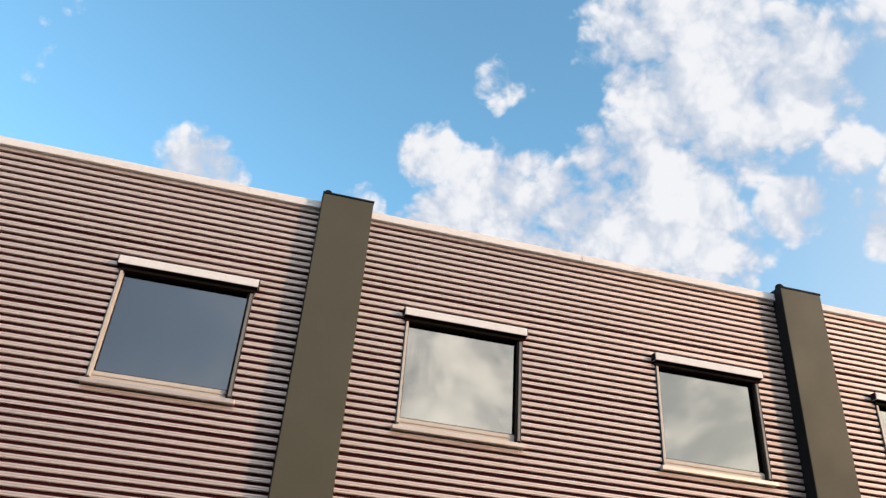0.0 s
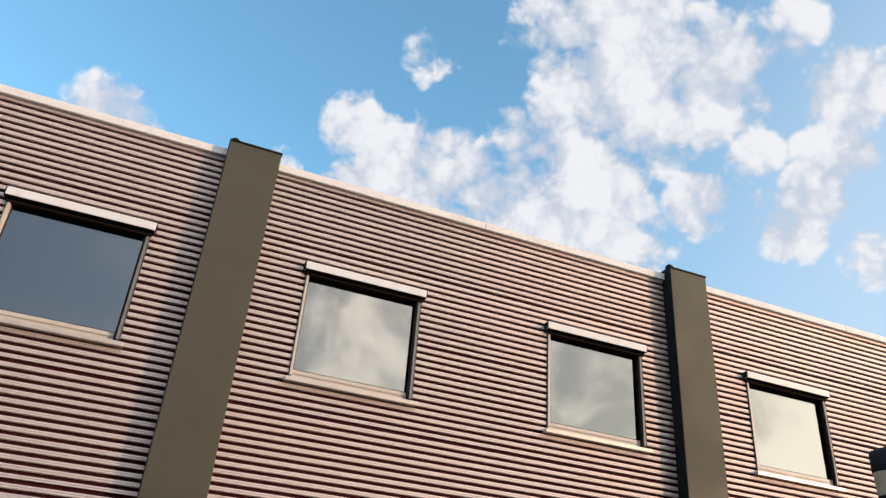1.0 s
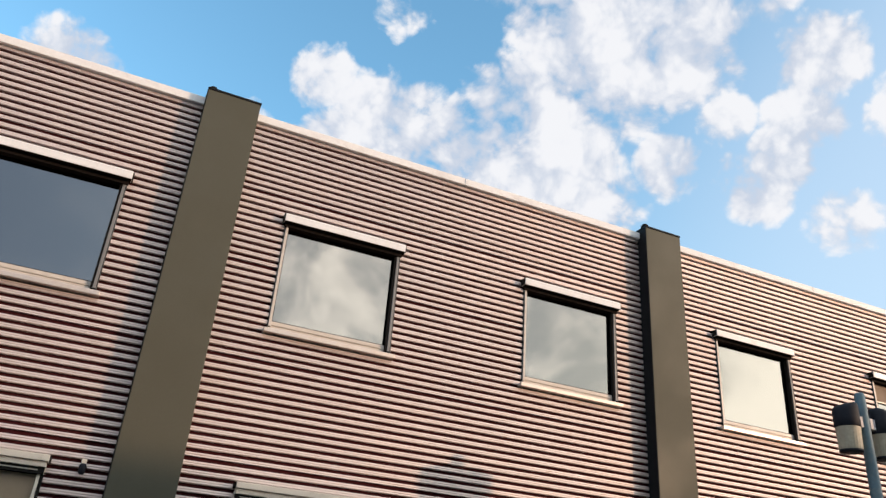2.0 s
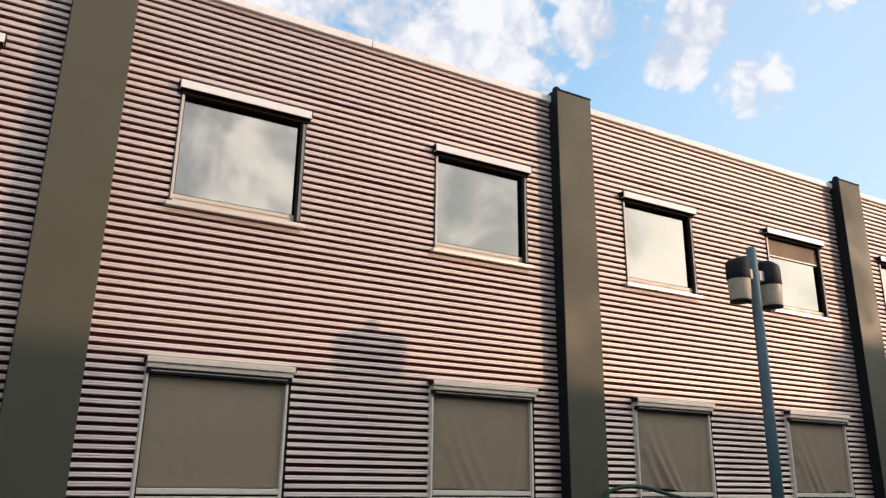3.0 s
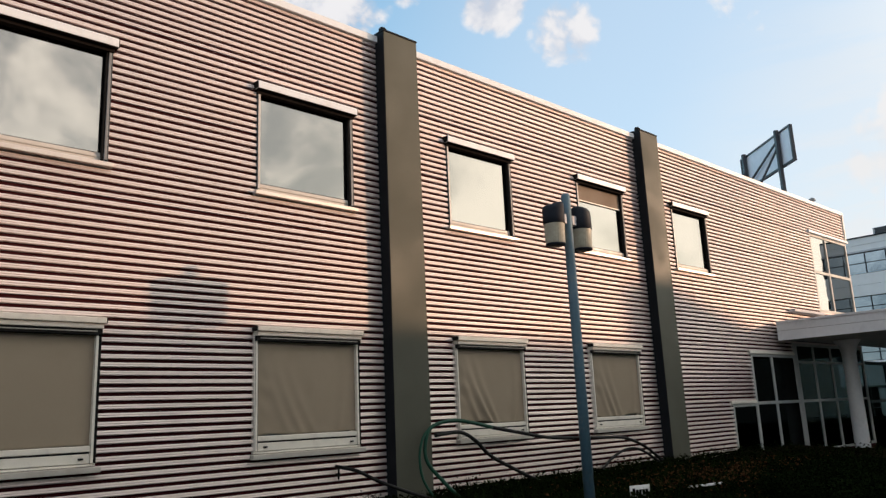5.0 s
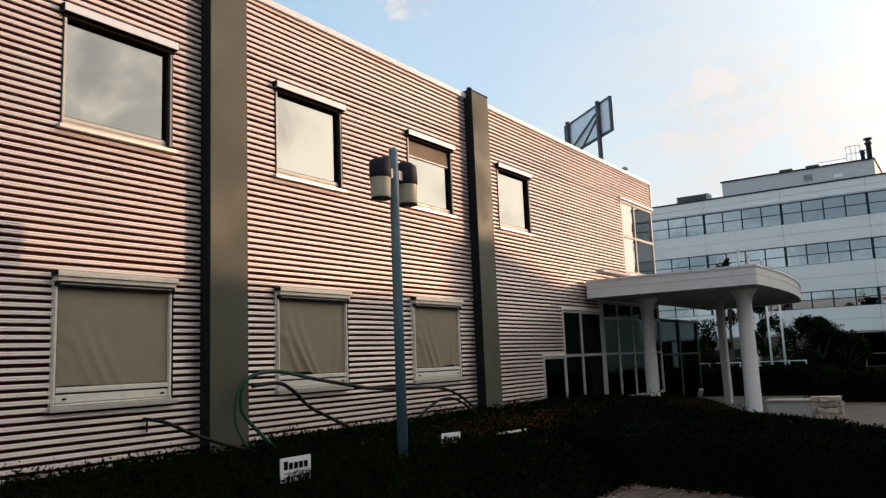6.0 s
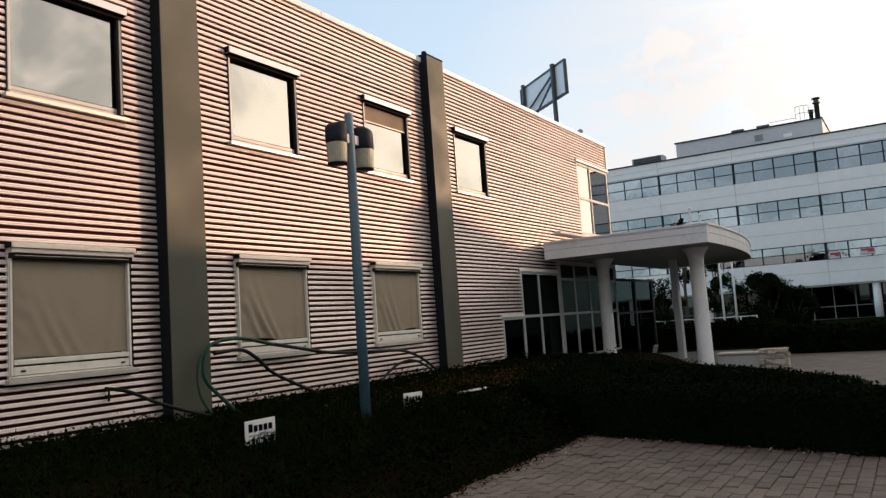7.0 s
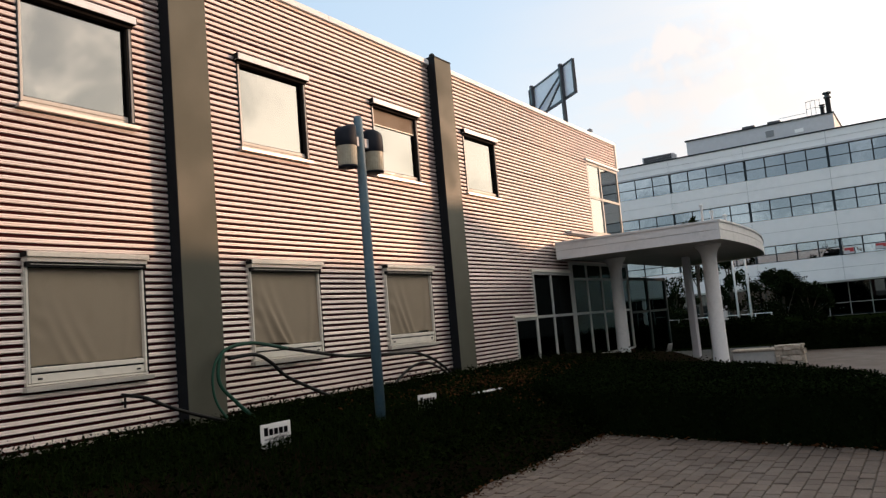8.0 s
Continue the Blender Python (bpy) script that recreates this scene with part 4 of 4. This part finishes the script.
HEDGE = [(8.5, -4.65), (8.28, -5.58), (7.93, -6.67), (7.52, -8.19), (6.9, -10.6), (8.0, -10.8), (8.6, -8.25), (9.67, -7.77), (10.7, -6.98), (11.65, -6.0), (12.9, -4.26), (15.0, -2.4), (12.0, -2.2), (9.6, -3.2), (8.8, -4.2)]


def bed_place(rng):
    while True:
        x = rng.triangular(0.0, 18.0, 7.5)
        y = rng.uniform(-4.72, -0.03)
        lift = abs(rng.gauss(0, 0.05)) + 0.06 * noise.noise((x * 1.7, y * 1.7, 9))
        edge = 0.22 * math.exp(-((y + 4.2) / 0.35) ** 2)
        return Vector((x, y + 0.05 * rng.gauss(0, 1) * (y < -0.2), bed_height(x, y) + max(0.0, lift) + 0.03 + edge * rng.random())), Vector((0, -0.2, 1))


rng = random.Random(4)
vs, fs = leaves(52000, bed_place, 0.055, rng)
tagged(leaf_mesh("ground_cover", vs, fs, "ivy"), "low dark green ground cover over the bed", "plants", "", "stuff")


def blades(count, region, height, rng):
    vs, fs = [], []
    for _ in range(count):
        x, y = region(rng)
        z = bed_height(x, y) + 0.02
        h = height * rng.uniform(0.5, 1.4)
        a = rng.uniform(0, 6.28)
        w = Vector((math.cos(a), math.sin(a), 0)) * 0.006
        lean = Vector((rng.gauss(0, 0.4), rng.gauss(0, 0.4), 0)) * h
        p = Vector((x, y, z))
        k = len(vs)
        vs += [p - w, p + w, p + lean * 0.4 + Vector((0, 0, h * 0.6)) + w * 0.7, p + lean * 0.4 + Vector((0, 0, h * 0.6)) - w * 0.7, p + lean + Vector((0, 0, h))]
        fs += [(k, k + 1, k + 2, k + 3), (k + 3, k + 2, k + 4)]
    return vs, fs


vs, fs = blades(22000, lambda r: (r.triangular(1, 13, 6.5), r.uniform(-3.9, -0.3)), 0.13, rng)
tagged(leaf_mesh("grass", vs, fs, "grass"), "thin uncut grass among the ground cover", "grass", "", "stuff")


def weed_place(rng):
    x = rng.choice((6.6, 7.2, 8.1, 8.7, 9.4, 10.2, 10.9, 11.5, 1.5, 3.2, 4.9, 13.4, 14.2, 15.0)) + rng.gauss(0, 0.28)
    h = abs(rng.gauss(0, 0.07))
    return Vector((x, -0.06 - abs(rng.gauss(0, 0.07)), 0.63 + h)), Vector((0, -1, 0.4))


vs, fs = leaves(3600, weed_place, 0.032, rng, 1.2)
tagged(leaf_mesh("weeds", vs, fs, "ivy"), "ragged weeds along the foot of the wall", "plants", "", "stuff")


def dry_place(rng):
    x, y = rng.gauss(10.0, 1.3), rng.gauss(-2.2, 0.6)
    return Vector((x, min(y, -0.3), bed_height(x, min(y, -0.3)) + 0.07 + abs(rng.gauss(0, 0.04)))), Vector((0, 0, 1))


vs, fs = leaves(2600, dry_place, 0.05, rng)
tagged(leaf_mesh("dry_leaves", vs, fs, "dry"), "reddish dry leaves lying on the bed", "leaves", "", "stuff")


def litter_place(rng):
    if rng.random() < 0.65:
        u = rng.random()
        x, y = 4.4 + 4.1 * u, -4.68 - abs(rng.gauss(0, 0.10))
    else:
        u = rng.random()
        x, y = 8.48 - 0.95 * u - abs(rng.gauss(0, 0.06)), -4.7 - 3.4 * u
    return Vector((x, y, 0.035 + 0.02 * rng.random())), Vector((0, 0, 1))


vs, fs = leaves(420, litter_place, 0.045, rng)
tagged(leaf_mesh("leaf_litter", vs, fs, "dry"), "fallen leaves along the edge of the paving", "leaves", "", "stuff")


def pebble_heap():
    bm = bmesh.new()
    q = random.Random(21)
    for k in range(46):
        u = q.random()
        x, y = (4.2 + 4.2 * u, -4.70 - abs(q.gauss(0, 0.16))) if k % 2 else (8.48 - 0.95 * u - abs(q.gauss(0, 0.08)), -4.72 - 3.4 * u)
        s = q.uniform(0.006, 0.018)
        r = bmesh.ops.create_icosphere(bm, subdivisions=1, radius=s, matrix=Matrix.Translation((x, y, 0.030 + s * 0.5)) @ Matrix.Diagonal((1.3, 1.0, 0.7, 1)))
        for v in r["verts"]:
            v.co += Vector((q.gauss(0, 0.15), q.gauss(0, 0.15), q.gauss(0, 0.1))) * s
    return bm


tagged(part("pebbles", pebble_heap(), "stone"), "small pale stones strewn along the edge of the paving", "stones", "", "stuff")


# ---------------------------------------------------------------- clipped hedge
def hedge():
    h = thing("hedge", "dense dark clipped hedge between the bed and the paving", "hedge", "", "", (8.5, -6.0, 0.0))
    cx, cy = 8.5, -6.0
    bm = bmesh.new()
    core = [(cx + (x - cx) * 1.0 - cx, cy + (y - cy) - cy) for x, y in HEDGE]
    prism(bm, core, 0.0, 0.54)
    prism(bm, [(x - cx, y - cy) for x, y in ((9.2, -5.4), (12.3, -4.2), (14.3, -2.45), (12.0, -2.3), (9.8, -3.6))], 0.53, 0.60)
    part("inner_mass", bm, "hedge", h, "dark inner mass of the hedge")
    r = random.Random(8)
    xs, ys = [p[0] for p in HEDGE], [p[1] for p in HEDGE]

    def top(q):
        while True:
            x, y = q.uniform(min(xs), max(xs)), q.uniform(min(ys), max(ys))
            if inside(HEDGE, x, y):
                return Vector((x - cx, y - cy, 0.58 + 0.04 * min(1.0, max(0.0, (x - 8.8) / 2.2)) + 0.05 * noise.noise((x * 2, y * 2, 1)) + abs(q.gauss(0, 0.025)))), Vector((0, 0, 1))

    edges = list(zip(HEDGE, HEDGE[1:] + HEDGE[:1]))
    lens = [math.hypot(b[0] - a[0], b[1] - a[1]) for a, b in edges]

    def sides(q):
        (a, b), = q.choices(edges, lens)
        u = q.random()
        n = Vector((b[1] - a[1], a[0] - b[0], 0)).normalized()
        x, y, z = a[0] + (b[0] - a[0]) * u, a[1] + (b[1] - a[1]) * u, q.uniform(0.02, 0.62)
        o = q.gauss(0.0, 0.03) + 0.05 * noise.noise((x * 2.2, y * 2.2, z * 2.2))
        return Vector((x - cx, y - cy, z)) + n * (abs(o) + 0.01), n

    vs, fs = leaves(60000, top, 0.042, r)
    leaf_mesh("top_foliage", vs, fs, "hedge", h)
    vs, fs = leaves(16000, sides, 0.04, r, 1.0)
    leaf_mesh("side_foliage", vs, fs, "hedge", h)
    return h


hedge()


# ---------------------------------------------------------------- hoses and pipes lying against the wall
def hose(name, label, pts, r, mat):
    o = tagged(part(name, tube(pts, r), mat, None, "", True), label, "hose", "loose hoses on the bed")
    return o


hose("hose", "green garden hose looped beside the pilaster", [(6.35, -0.62, 0.50), (6.05, -0.45, 0.85), (5.84, -0.36, 1.15), (5.90, -0.34, 1.50), (6.12, -0.34, 1.62), (6.55, -0.34, 1.64), (7.2, -0.33, 1.52)], 0.027, "hose_green")
hose("hose", "thin green hose hanging in a loop by the pilaster", [(5.95, -0.52, 0.52), (5.76, -0.40, 0.85), (5.72, -0.36, 1.15), (5.80, -0.34, 1.42), (5.98, -0.32, 1.58)], 0.019, "hose_green")
hose("hose", "dark flexible pipe running in front of the lower windows", [(7.2, -0.33, 1.52), (7.8, -0.33, 1.42), (8.5, -0.33, 1.31), (9.2, -0.33, 1.27), (9.9, -0.33, 1.24), (10.6, -0.33, 1.20), (11.2, -0.34, 1.02), (11.7, -0.38, 0.72), (11.95, -0.45, 0.50)], 0.027, "hose_dark")
hose("hose", "dark pipe sagging across the wall towards the bed", [(6.02, -0.36, 1.46), (6.5, -0.36, 1.48), (6.8, -0.36, 1.35), (7.1, -0.36, 1.12), (7.5, -0.38, 0.93), (7.95, -0.45, 0.72), (8.4, -0.6, 0.50)], 0.027, "hose_dark")
hose("hose", "dark pipe bowed over the bed by the pilaster", [(9.5, -0.45, 0.50), (9.9, -0.36, 0.76), (10.4, -0.34, 0.96), (10.9, -0.34, 1.0), (11.4, -0.36, 0.82), (11.85, -0.42, 0.50)], 0.023, "hose_dark")
hose("hose", "dark pipe coming out of the wall into the bed", [(4.60, 0.0, 1.14), (4.70, -0.30, 1.09), (5.0, -0.36, 0.94), (5.35, -0.40, 0.80), (5.75, -0.48, 0.66), (6.15, -0.62, 0.52)], 0.023, "hose_dark")


# ---------------------------------------------------------------- sign boards stuck in the bed
def board(x, y, z, turn, w=0.42, h=0.24, tilt=0.0):
    b = thing("sign_board", "small white printed board on stakes in the bed", "sign", "boards in the bed", "", (x, y, z))
    b.matrix_world = Matrix.Translation((x, y, z)) @ Matrix.Rotation(radians(turn), 4, "Z") @ Matrix.Rotation(radians(tilt), 4, "Y")
    part("sheet", one_box(-w / 2, w / 2, -0.006, 0.006, 0.0, h, bevel=0.002), "plate", b)
    n = 5
    for k in range(n):                               # heavy bars where the lettering stands
        a = -w * 0.40 + k * w * 0.165
        part("ink_bar", one_box(a, a + w * 0.125, -0.010, -0.0065, h * 0.52, h * (0.86 if k == 0 else 0.78)), "ink", b, "bold black bar")
    for k in range(2):
        part("small_ink_bar", one_box(-w * 0.40, w * 0.38, -0.010, -0.0065, h * (0.33 - 0.15 * k), h * (0.40 - 0.15 * k)), "grey_ink", b, "thin grey bar")
    for s in (-0.3, 0.3):
        part("stake", one_box(s * w - 0.01, s * w + 0.01, 0.0065, 0.02, -0.32, h * 0.8), "bark", b)
    return b


board(4.40, -2.8, 0.57, 0, 0.42, 0.24, 0.0)
board(7.19, -2.8, 0.53, 0, 0.43, 0.24, 2.0)
board(1.10, -3.2, 0.50, -10, 0.42, 0.22, 0.0)
strip = tagged(part("batten", one_box(-0.35, 0.35, -0.03, 0.03, 0.0, 0.025, bevel=0.004), "plate"), "pale wooden batten lying on the bed", "batten")
strip.matrix_world = Matrix.Translation((8.82, -2.8, bed_height(8.82, -2.8) + 0.10)) @ Matrix.Rotation(radians(-8), 4, "Z")
plank = tagged(part("plank", one_box(-0.6, 0.6, -0.06, 0.06, 0.0, 0.03, bevel=0.005), "plate"), "pale plank leaning by the entrance", "plank")
plank.matrix_world = Matrix.Translation((21.2, -1.9, 0.32)) @ Matrix.Rotation(radians(25), 4, "Z") @ Matrix.Rotation(radians(28), 4, "Y")


# ---------------------------------------------------------------- low stone wall by the drive
def stone_wall():
    s = thing("stone_wall", "low rough pale stone wall with a flat coping", "wall", "", "", (18.35, -5.30, 0.0))
    part("core", one_box(0.03, 0.42, -0.50, 0.98, 0.0, 0.42), "stone", s)
    r = random.Random(3)
    z = 0.0
    for row in range(4):
        hgt = (0.15, 0.14, 0.13, 0.11)[row]
        y = -0.54
        while y < 0.0:
            w = r.uniform(0.12, 0.26)
            part("stone_block", one_box(-0.02 - r.random() * 0.05, 0.05, y + 0.006, min(y + w, 0.02) - 0.006, z + 0.006, z + hgt - 0.006, bevel=0.014), "stone", s)
            y += w
        x = 0.03
        while x < 0.42:
            w = r.uniform(0.14, 0.24)
            part("stone_block", one_box(x, min(x + w, 0.45) - 0.008, -0.56 - r.random() * 0.05, -0.49, z + 0.006, z + hgt - 0.006, bevel=0.014), "stone", s)
            x += w
        z += hgt
    part("core_top", one_box(0.05, 0.42, -0.50, 0.0, 0.421, 0.52), "stone", s)
    for o in s.children:                             # split faces are uneven
        if o.name.startswith("stone_block"):
            for v in o.data.vertices:
                v.co += Vector((r.gauss(0, 0.011), r.gauss(0, 0.011), r.gauss(0, 0.007)))
    part("coping", one_box(-0.05, 0.5, 0.03, 1.0, 0.421, 0.465, bevel=0.01), "stone", s, "flat pale stone coping")
    part("rendered_face", one_box(-0.01, 0.029, 0.03, 0.98, 0.0, 0.40), "soffit", s, "grey rendered stretch of the wall")
    return s


stone_wall()


# ---------------------------------------------------------------- far planting, masts, rails
def far_hedge(name, label, x0, x1, y0, y1, h, count, seed):
    t = thing(name, label, "hedge", "", "", ((x0 + x1) / 2, (y0 + y1) / 2, 0))
    a, b = (x1 - x0) / 2, (y1 - y0) / 2
    part("inner_mass", one_box(-a, a, -b, b, -0.05, h - 0.1), "hedge", t)
    r = random.Random(seed)

    def place(q):
        if q.random() < 0.5:
            return Vector((q.uniform(-a, a), q.uniform(-b, b), h - 0.08 + abs(q.gauss(0, 0.06)))), Vector((0, 0, 1))
        return Vector((-a - abs(q.gauss(0, 0.05)), q.uniform(-b, b), q.uniform(0, h))), Vector((-1, 0, 0.2))

    vs, fs = leaves(count, place, 0.13, r)
    leaf_mesh("foliage", vs, fs, "hedge", t)
    return t


far_hedge("hedge", "dark hedge across the drive in front of the far building", 24.5, 27.5, -13.0, -4.2, 0.75, 5000, 31)
far_hedge("hedge", "low hedge beside the entrance path", 29.0, 33.0, -4.0, 8.0, 0.95, 5000, 32)


def tree(x, y, height, spread, trunk_h, seed, count, label, lumps=26, leaf=0.28):
    t = thing("tree", label, "tree", "", "", (x, y, 0))
    r = random.Random(seed)
    bm = bmesh.new()
    lathe(bm, [(0.16, -0.1), (0.12, trunk_h * 0.5), (0.09, trunk_h), (0.03, height * 0.8)], 10)
    part("trunk", bm, "bark", t)
    centres = []
    for k in range(lumps):
        a, u = r.uniform(0, 6.28), r.random()
        rad = spread * math.sqrt(r.random()) * math.sin(math.pi * (0.18 + 0.72 * u))
        centres.append((Vector((rad * math.cos(a), rad * math.sin(a), trunk_h + (height - trunk_h) * u)), spread * r.uniform(0.18, 0.36)))
    for c, s in centres[:7]:
        part("limb", tube([(0, 0, trunk_h * 0.8), c * 0.5 + Vector((0, 0, trunk_h * 0.4)), c], 0.035, 6), "bark", t)

    def place(q):
        c, s = q.choice(centres)
        d = Vector((q.gauss(0, 1), q.gauss(0, 1), q.gauss(0, 0.8))).normalized()
        return c + d * s * q.random() ** 0.4, d

    vs, fs = leaves(count, place, leaf, r, 1.0)
    leaf_mesh("crown", vs, fs, "crown", t)
    return t


tree(51, -0.6, 3.1, 2.0, 0.4, 5, 11000, "dark rounded shrub tree before the far building", 40, 0.16)
tree(51, -2.0, 2.3, 1.5, 0.3, 6, 7000, "low dark shrub before the far building", 26, 0.15)
tree(46, 1.4, 5.4, 1.5, 1.2, 7, 4500, "slender dark tree behind the masts", 22, 0.15)
tree(45, 4.5, 3.2, 1.6, 0.8, 9, 4500, "dark bushy tree near the entrance", 20, 0.15)
tree(55, 5.5, 7.9, 1.2, 3.5, 10, 900, "thin tree with sparse foliage rising behind the canopy", 12, 0.22)


def mast(y, h):
    m = thing("flag_mast", "slim white mast standing before the far building", "mast", "white masts", "", (40.0, y, 0))
    bm = bmesh.new()
    lathe(bm, [(0.06, -0.05), (0.05, h * 0.6), (0.035, h), (0.01, h + 0.05)], 10)
    part("pole", bm, "white_col", m, "", True)
    bm = bmesh.new()
    lathe(bm, [(0.12, -0.05), (0.12, 0.06), (0.07, 0.1)], 10)
    part("foot", bm, "far_grey", m)
    return m


for my, mh in ((0.72, 5.2), (-0.1, 5.2), (-0.72, 5.2)):
    mast(my, mh)


def rail_fence():
    f = thing("rail_fence", "low white tubular rail along the far lawn", "railing", "", "", (44, 0, 0))
    for k in range(9):
        y = -1 + k * 0.85
        part("post", one_box(-0.025, 0.025, y - 0.025, y + 0.025, -0.05, 0.95), "white_col", f)
    part("rail", one_box(-0.02, 0.02, -1, 5.8, 0.9, 0.94), "white_col", f)
    part("rail", one_box(-0.02, 0.02, -1, 5.8, 0.5, 0.54), "white_col", f)
    return f


rail_fence()
lawn = structure("lawn", one_box(27.6, 62.0, -30, 20, -0.06, 0.02), "ivy", "strip of dark lawn before the far building", "lawn")
drive = structure("road", one_box(9.0, 27.0, -26.0, -5.2, -0.055, 0.0), "paver", "pale paved drive beyond the hedge", "road")
entry = structure("pavement", one_box(17.6, 30.0, -5.18, 0.6, -0.055, 0.012), "asphalt", "paved entrance apron below the canopy", "pavement")


def roof_plant():
    v = thing("roof_vent", "dark louvred vent box on the far roof", "vent", "", "", (65.5, 10.13, 14.07))
    part("housing", one_box(-0.6, 0.6, -1.35, 1.35, -0.7, 0.85), "far_grey", v)
    for k in range(4):
        part("slat", one_box(-0.68, -0.6, -1.2, 1.2, -0.05 + k * 0.22, 0.14 + k * 0.22), "steel_dark", v)
    c = thing("flue", "pair of dark steel flues with caps on the far roof", "flue", "", "", (66.2, -3.44, 15.82))
    for dy, h, r in ((0, 1.75, 0.19), (0.45, 0.85, 0.14)):
        bm = bmesh.new()
        lathe(bm, [(r, 0.1), (r, h * 0.72), (r * 1.5, h * 0.74), (r * 1.5, h * 0.80), (r, h * 0.82), (r, h * 0.93), (r * 1.7, h * 0.94), (r * 1.7, h)], 14, (0, dy))
        part("pipe", bm, "steel_dark", c, "", True)
    g = thing("ladder_guard", "thin steel ladder cage on the far roof", "railing", "", "", (66.2, -2.34, 15.92))
    for y in (-0.5, -0.17, 0.17, 0.5):
        part("bar", tube([(0, y, 0.0), (0, y, 1.25)], 0.022, 6), "far_grey", g)
    for z in (0.6, 1.2):
        part("hoop", tube([(0, -0.5, z), (0.1, 0, z + 0.08), (0, 0.5, z)], 0.022, 6), "far_grey", g)
    part("rail", tube([(0, 0.5, 0.35), (0, 2.6, 0.32)], 0.022, 6), "far_grey", g)
    for y0, y1, z0, z1, m, lab in ((0.74, 1.38, 14.85, 15.37, "rail_grey", "dark vent grille in the plant room wall"), (-1.46, -0.81, 14.79, 15.07, "plate", "pale hatch in the plant room wall")):
        tagged(part("hatch", one_box(65.93, 65.99, y0, y1, z0, z1), m), lab, "hatch")
    for y in (0.7, 2.7):
        tagged(part("roof_cowl", one_box(66.2, 66.8, y - 0.5, y + 0.5, 15.93, 16.17, bevel=0.05), "steel_dark"), "small dark cowl on the plant room roof", "cowl")


roof_plant()


def red_board(y, z, w, h, label):
    o = thing("board", label, "sign", "", "", (63.72, y, z))
    part("face", one_box(-0.03, 0.0, -w / 2, w / 2, 0, h, bevel=0.01), "far_grey", o)
    part("band", one_box(-0.040, -0.031, -w * 0.46, w * 0.42, h * 0.52, h * 0.88, bevel=0.003), "red", o, "red painted band")
    part("lower_band", one_box(-0.040, -0.031, -w * 0.46, -w * 0.05, h * 0.28, h * 0.515, bevel=0.003), "red", o, "red painted band")
    part("bracket", one_box(0.0, 0.26, -0.04, 0.04, h * 0.3, h * 0.6), "far_grey", o)
    return o


red_board(-5.85, 4.65, 0.95, 0.45, "red and white board at a far window")
# solid board drawn in place of a red reflection in the pane
red_board(-3.65, 4.53, 0.7, 0.5, "red board standing in for a sign reflected in a far window")

# ---------------------------------------------------------------- brick paving by the bed
def paver_mesh(w, d):
    bm = bmesh.new()
    box(bm, -w / 2, w / 2, -d / 2, d / 2, -0.05, 0.028)
    top = [e for e in bm.edges if all(v.co.z > 0 for v in e.verts)]
    bmesh.ops.bevel(bm, geom=top, offset=0.006, segments=1, affect="EDGES")
    return mesh_of("paver", bm, "paver")


pave = structure("paving", one_box(-12.0, 9.0, -25.9, -4.63, -0.058, 0.012), "joint", "grey brick paving of the yard with sandy joints", "pavement")
PW, PD, GAP = 0.20, 0.13, 0.008
base = paver_mesh(PW - GAP, PD - GAP)
verts = [tuple(v.co) for v in base.vertices]
polys = [tuple(p.vertices) for p in base.polygons]
prng = random.Random(12)
jv, jf, near = [], [], 0
for i in range(int(15.4 / PW)):
    for j in range(int(11.0 / PD)):
        x = -6.0 + i * PW + (PW / 2 if j % 2 else 0)
        y = -4.70 - j * PD
        limit = 8.5 - (-4.65 - y) * 0.28
        if x > limit + 0.1:
            continue
        lift, turn = prng.gauss(0, 0.004), prng.gauss(0, 0.025)
        if 5.9 < x < 8.2 and -7.6 < y < -4.66 and near < 300:
            near += 1
            shared("paver", base, pave, Matrix.Translation((x, y, lift)) @ Matrix.Rotation(turn, 4, "Z"))
        else:
            k = len(jv)
            c, s = math.cos(turn), math.sin(turn)
            jv += [(x + a * c - b * s, y + a * s + b * c, z + lift) for a, b, z in verts]
            jf += [tuple(q + k for q in p) for p in polys]
me = bpy.data.meshes.new("pavers")
me.from_pydata(jv, [], jf)
me.materials.append(M["paver"])
rest = new("pavers", me)
rest.parent = pave
tagged(rest, "", "", "", "stuff")
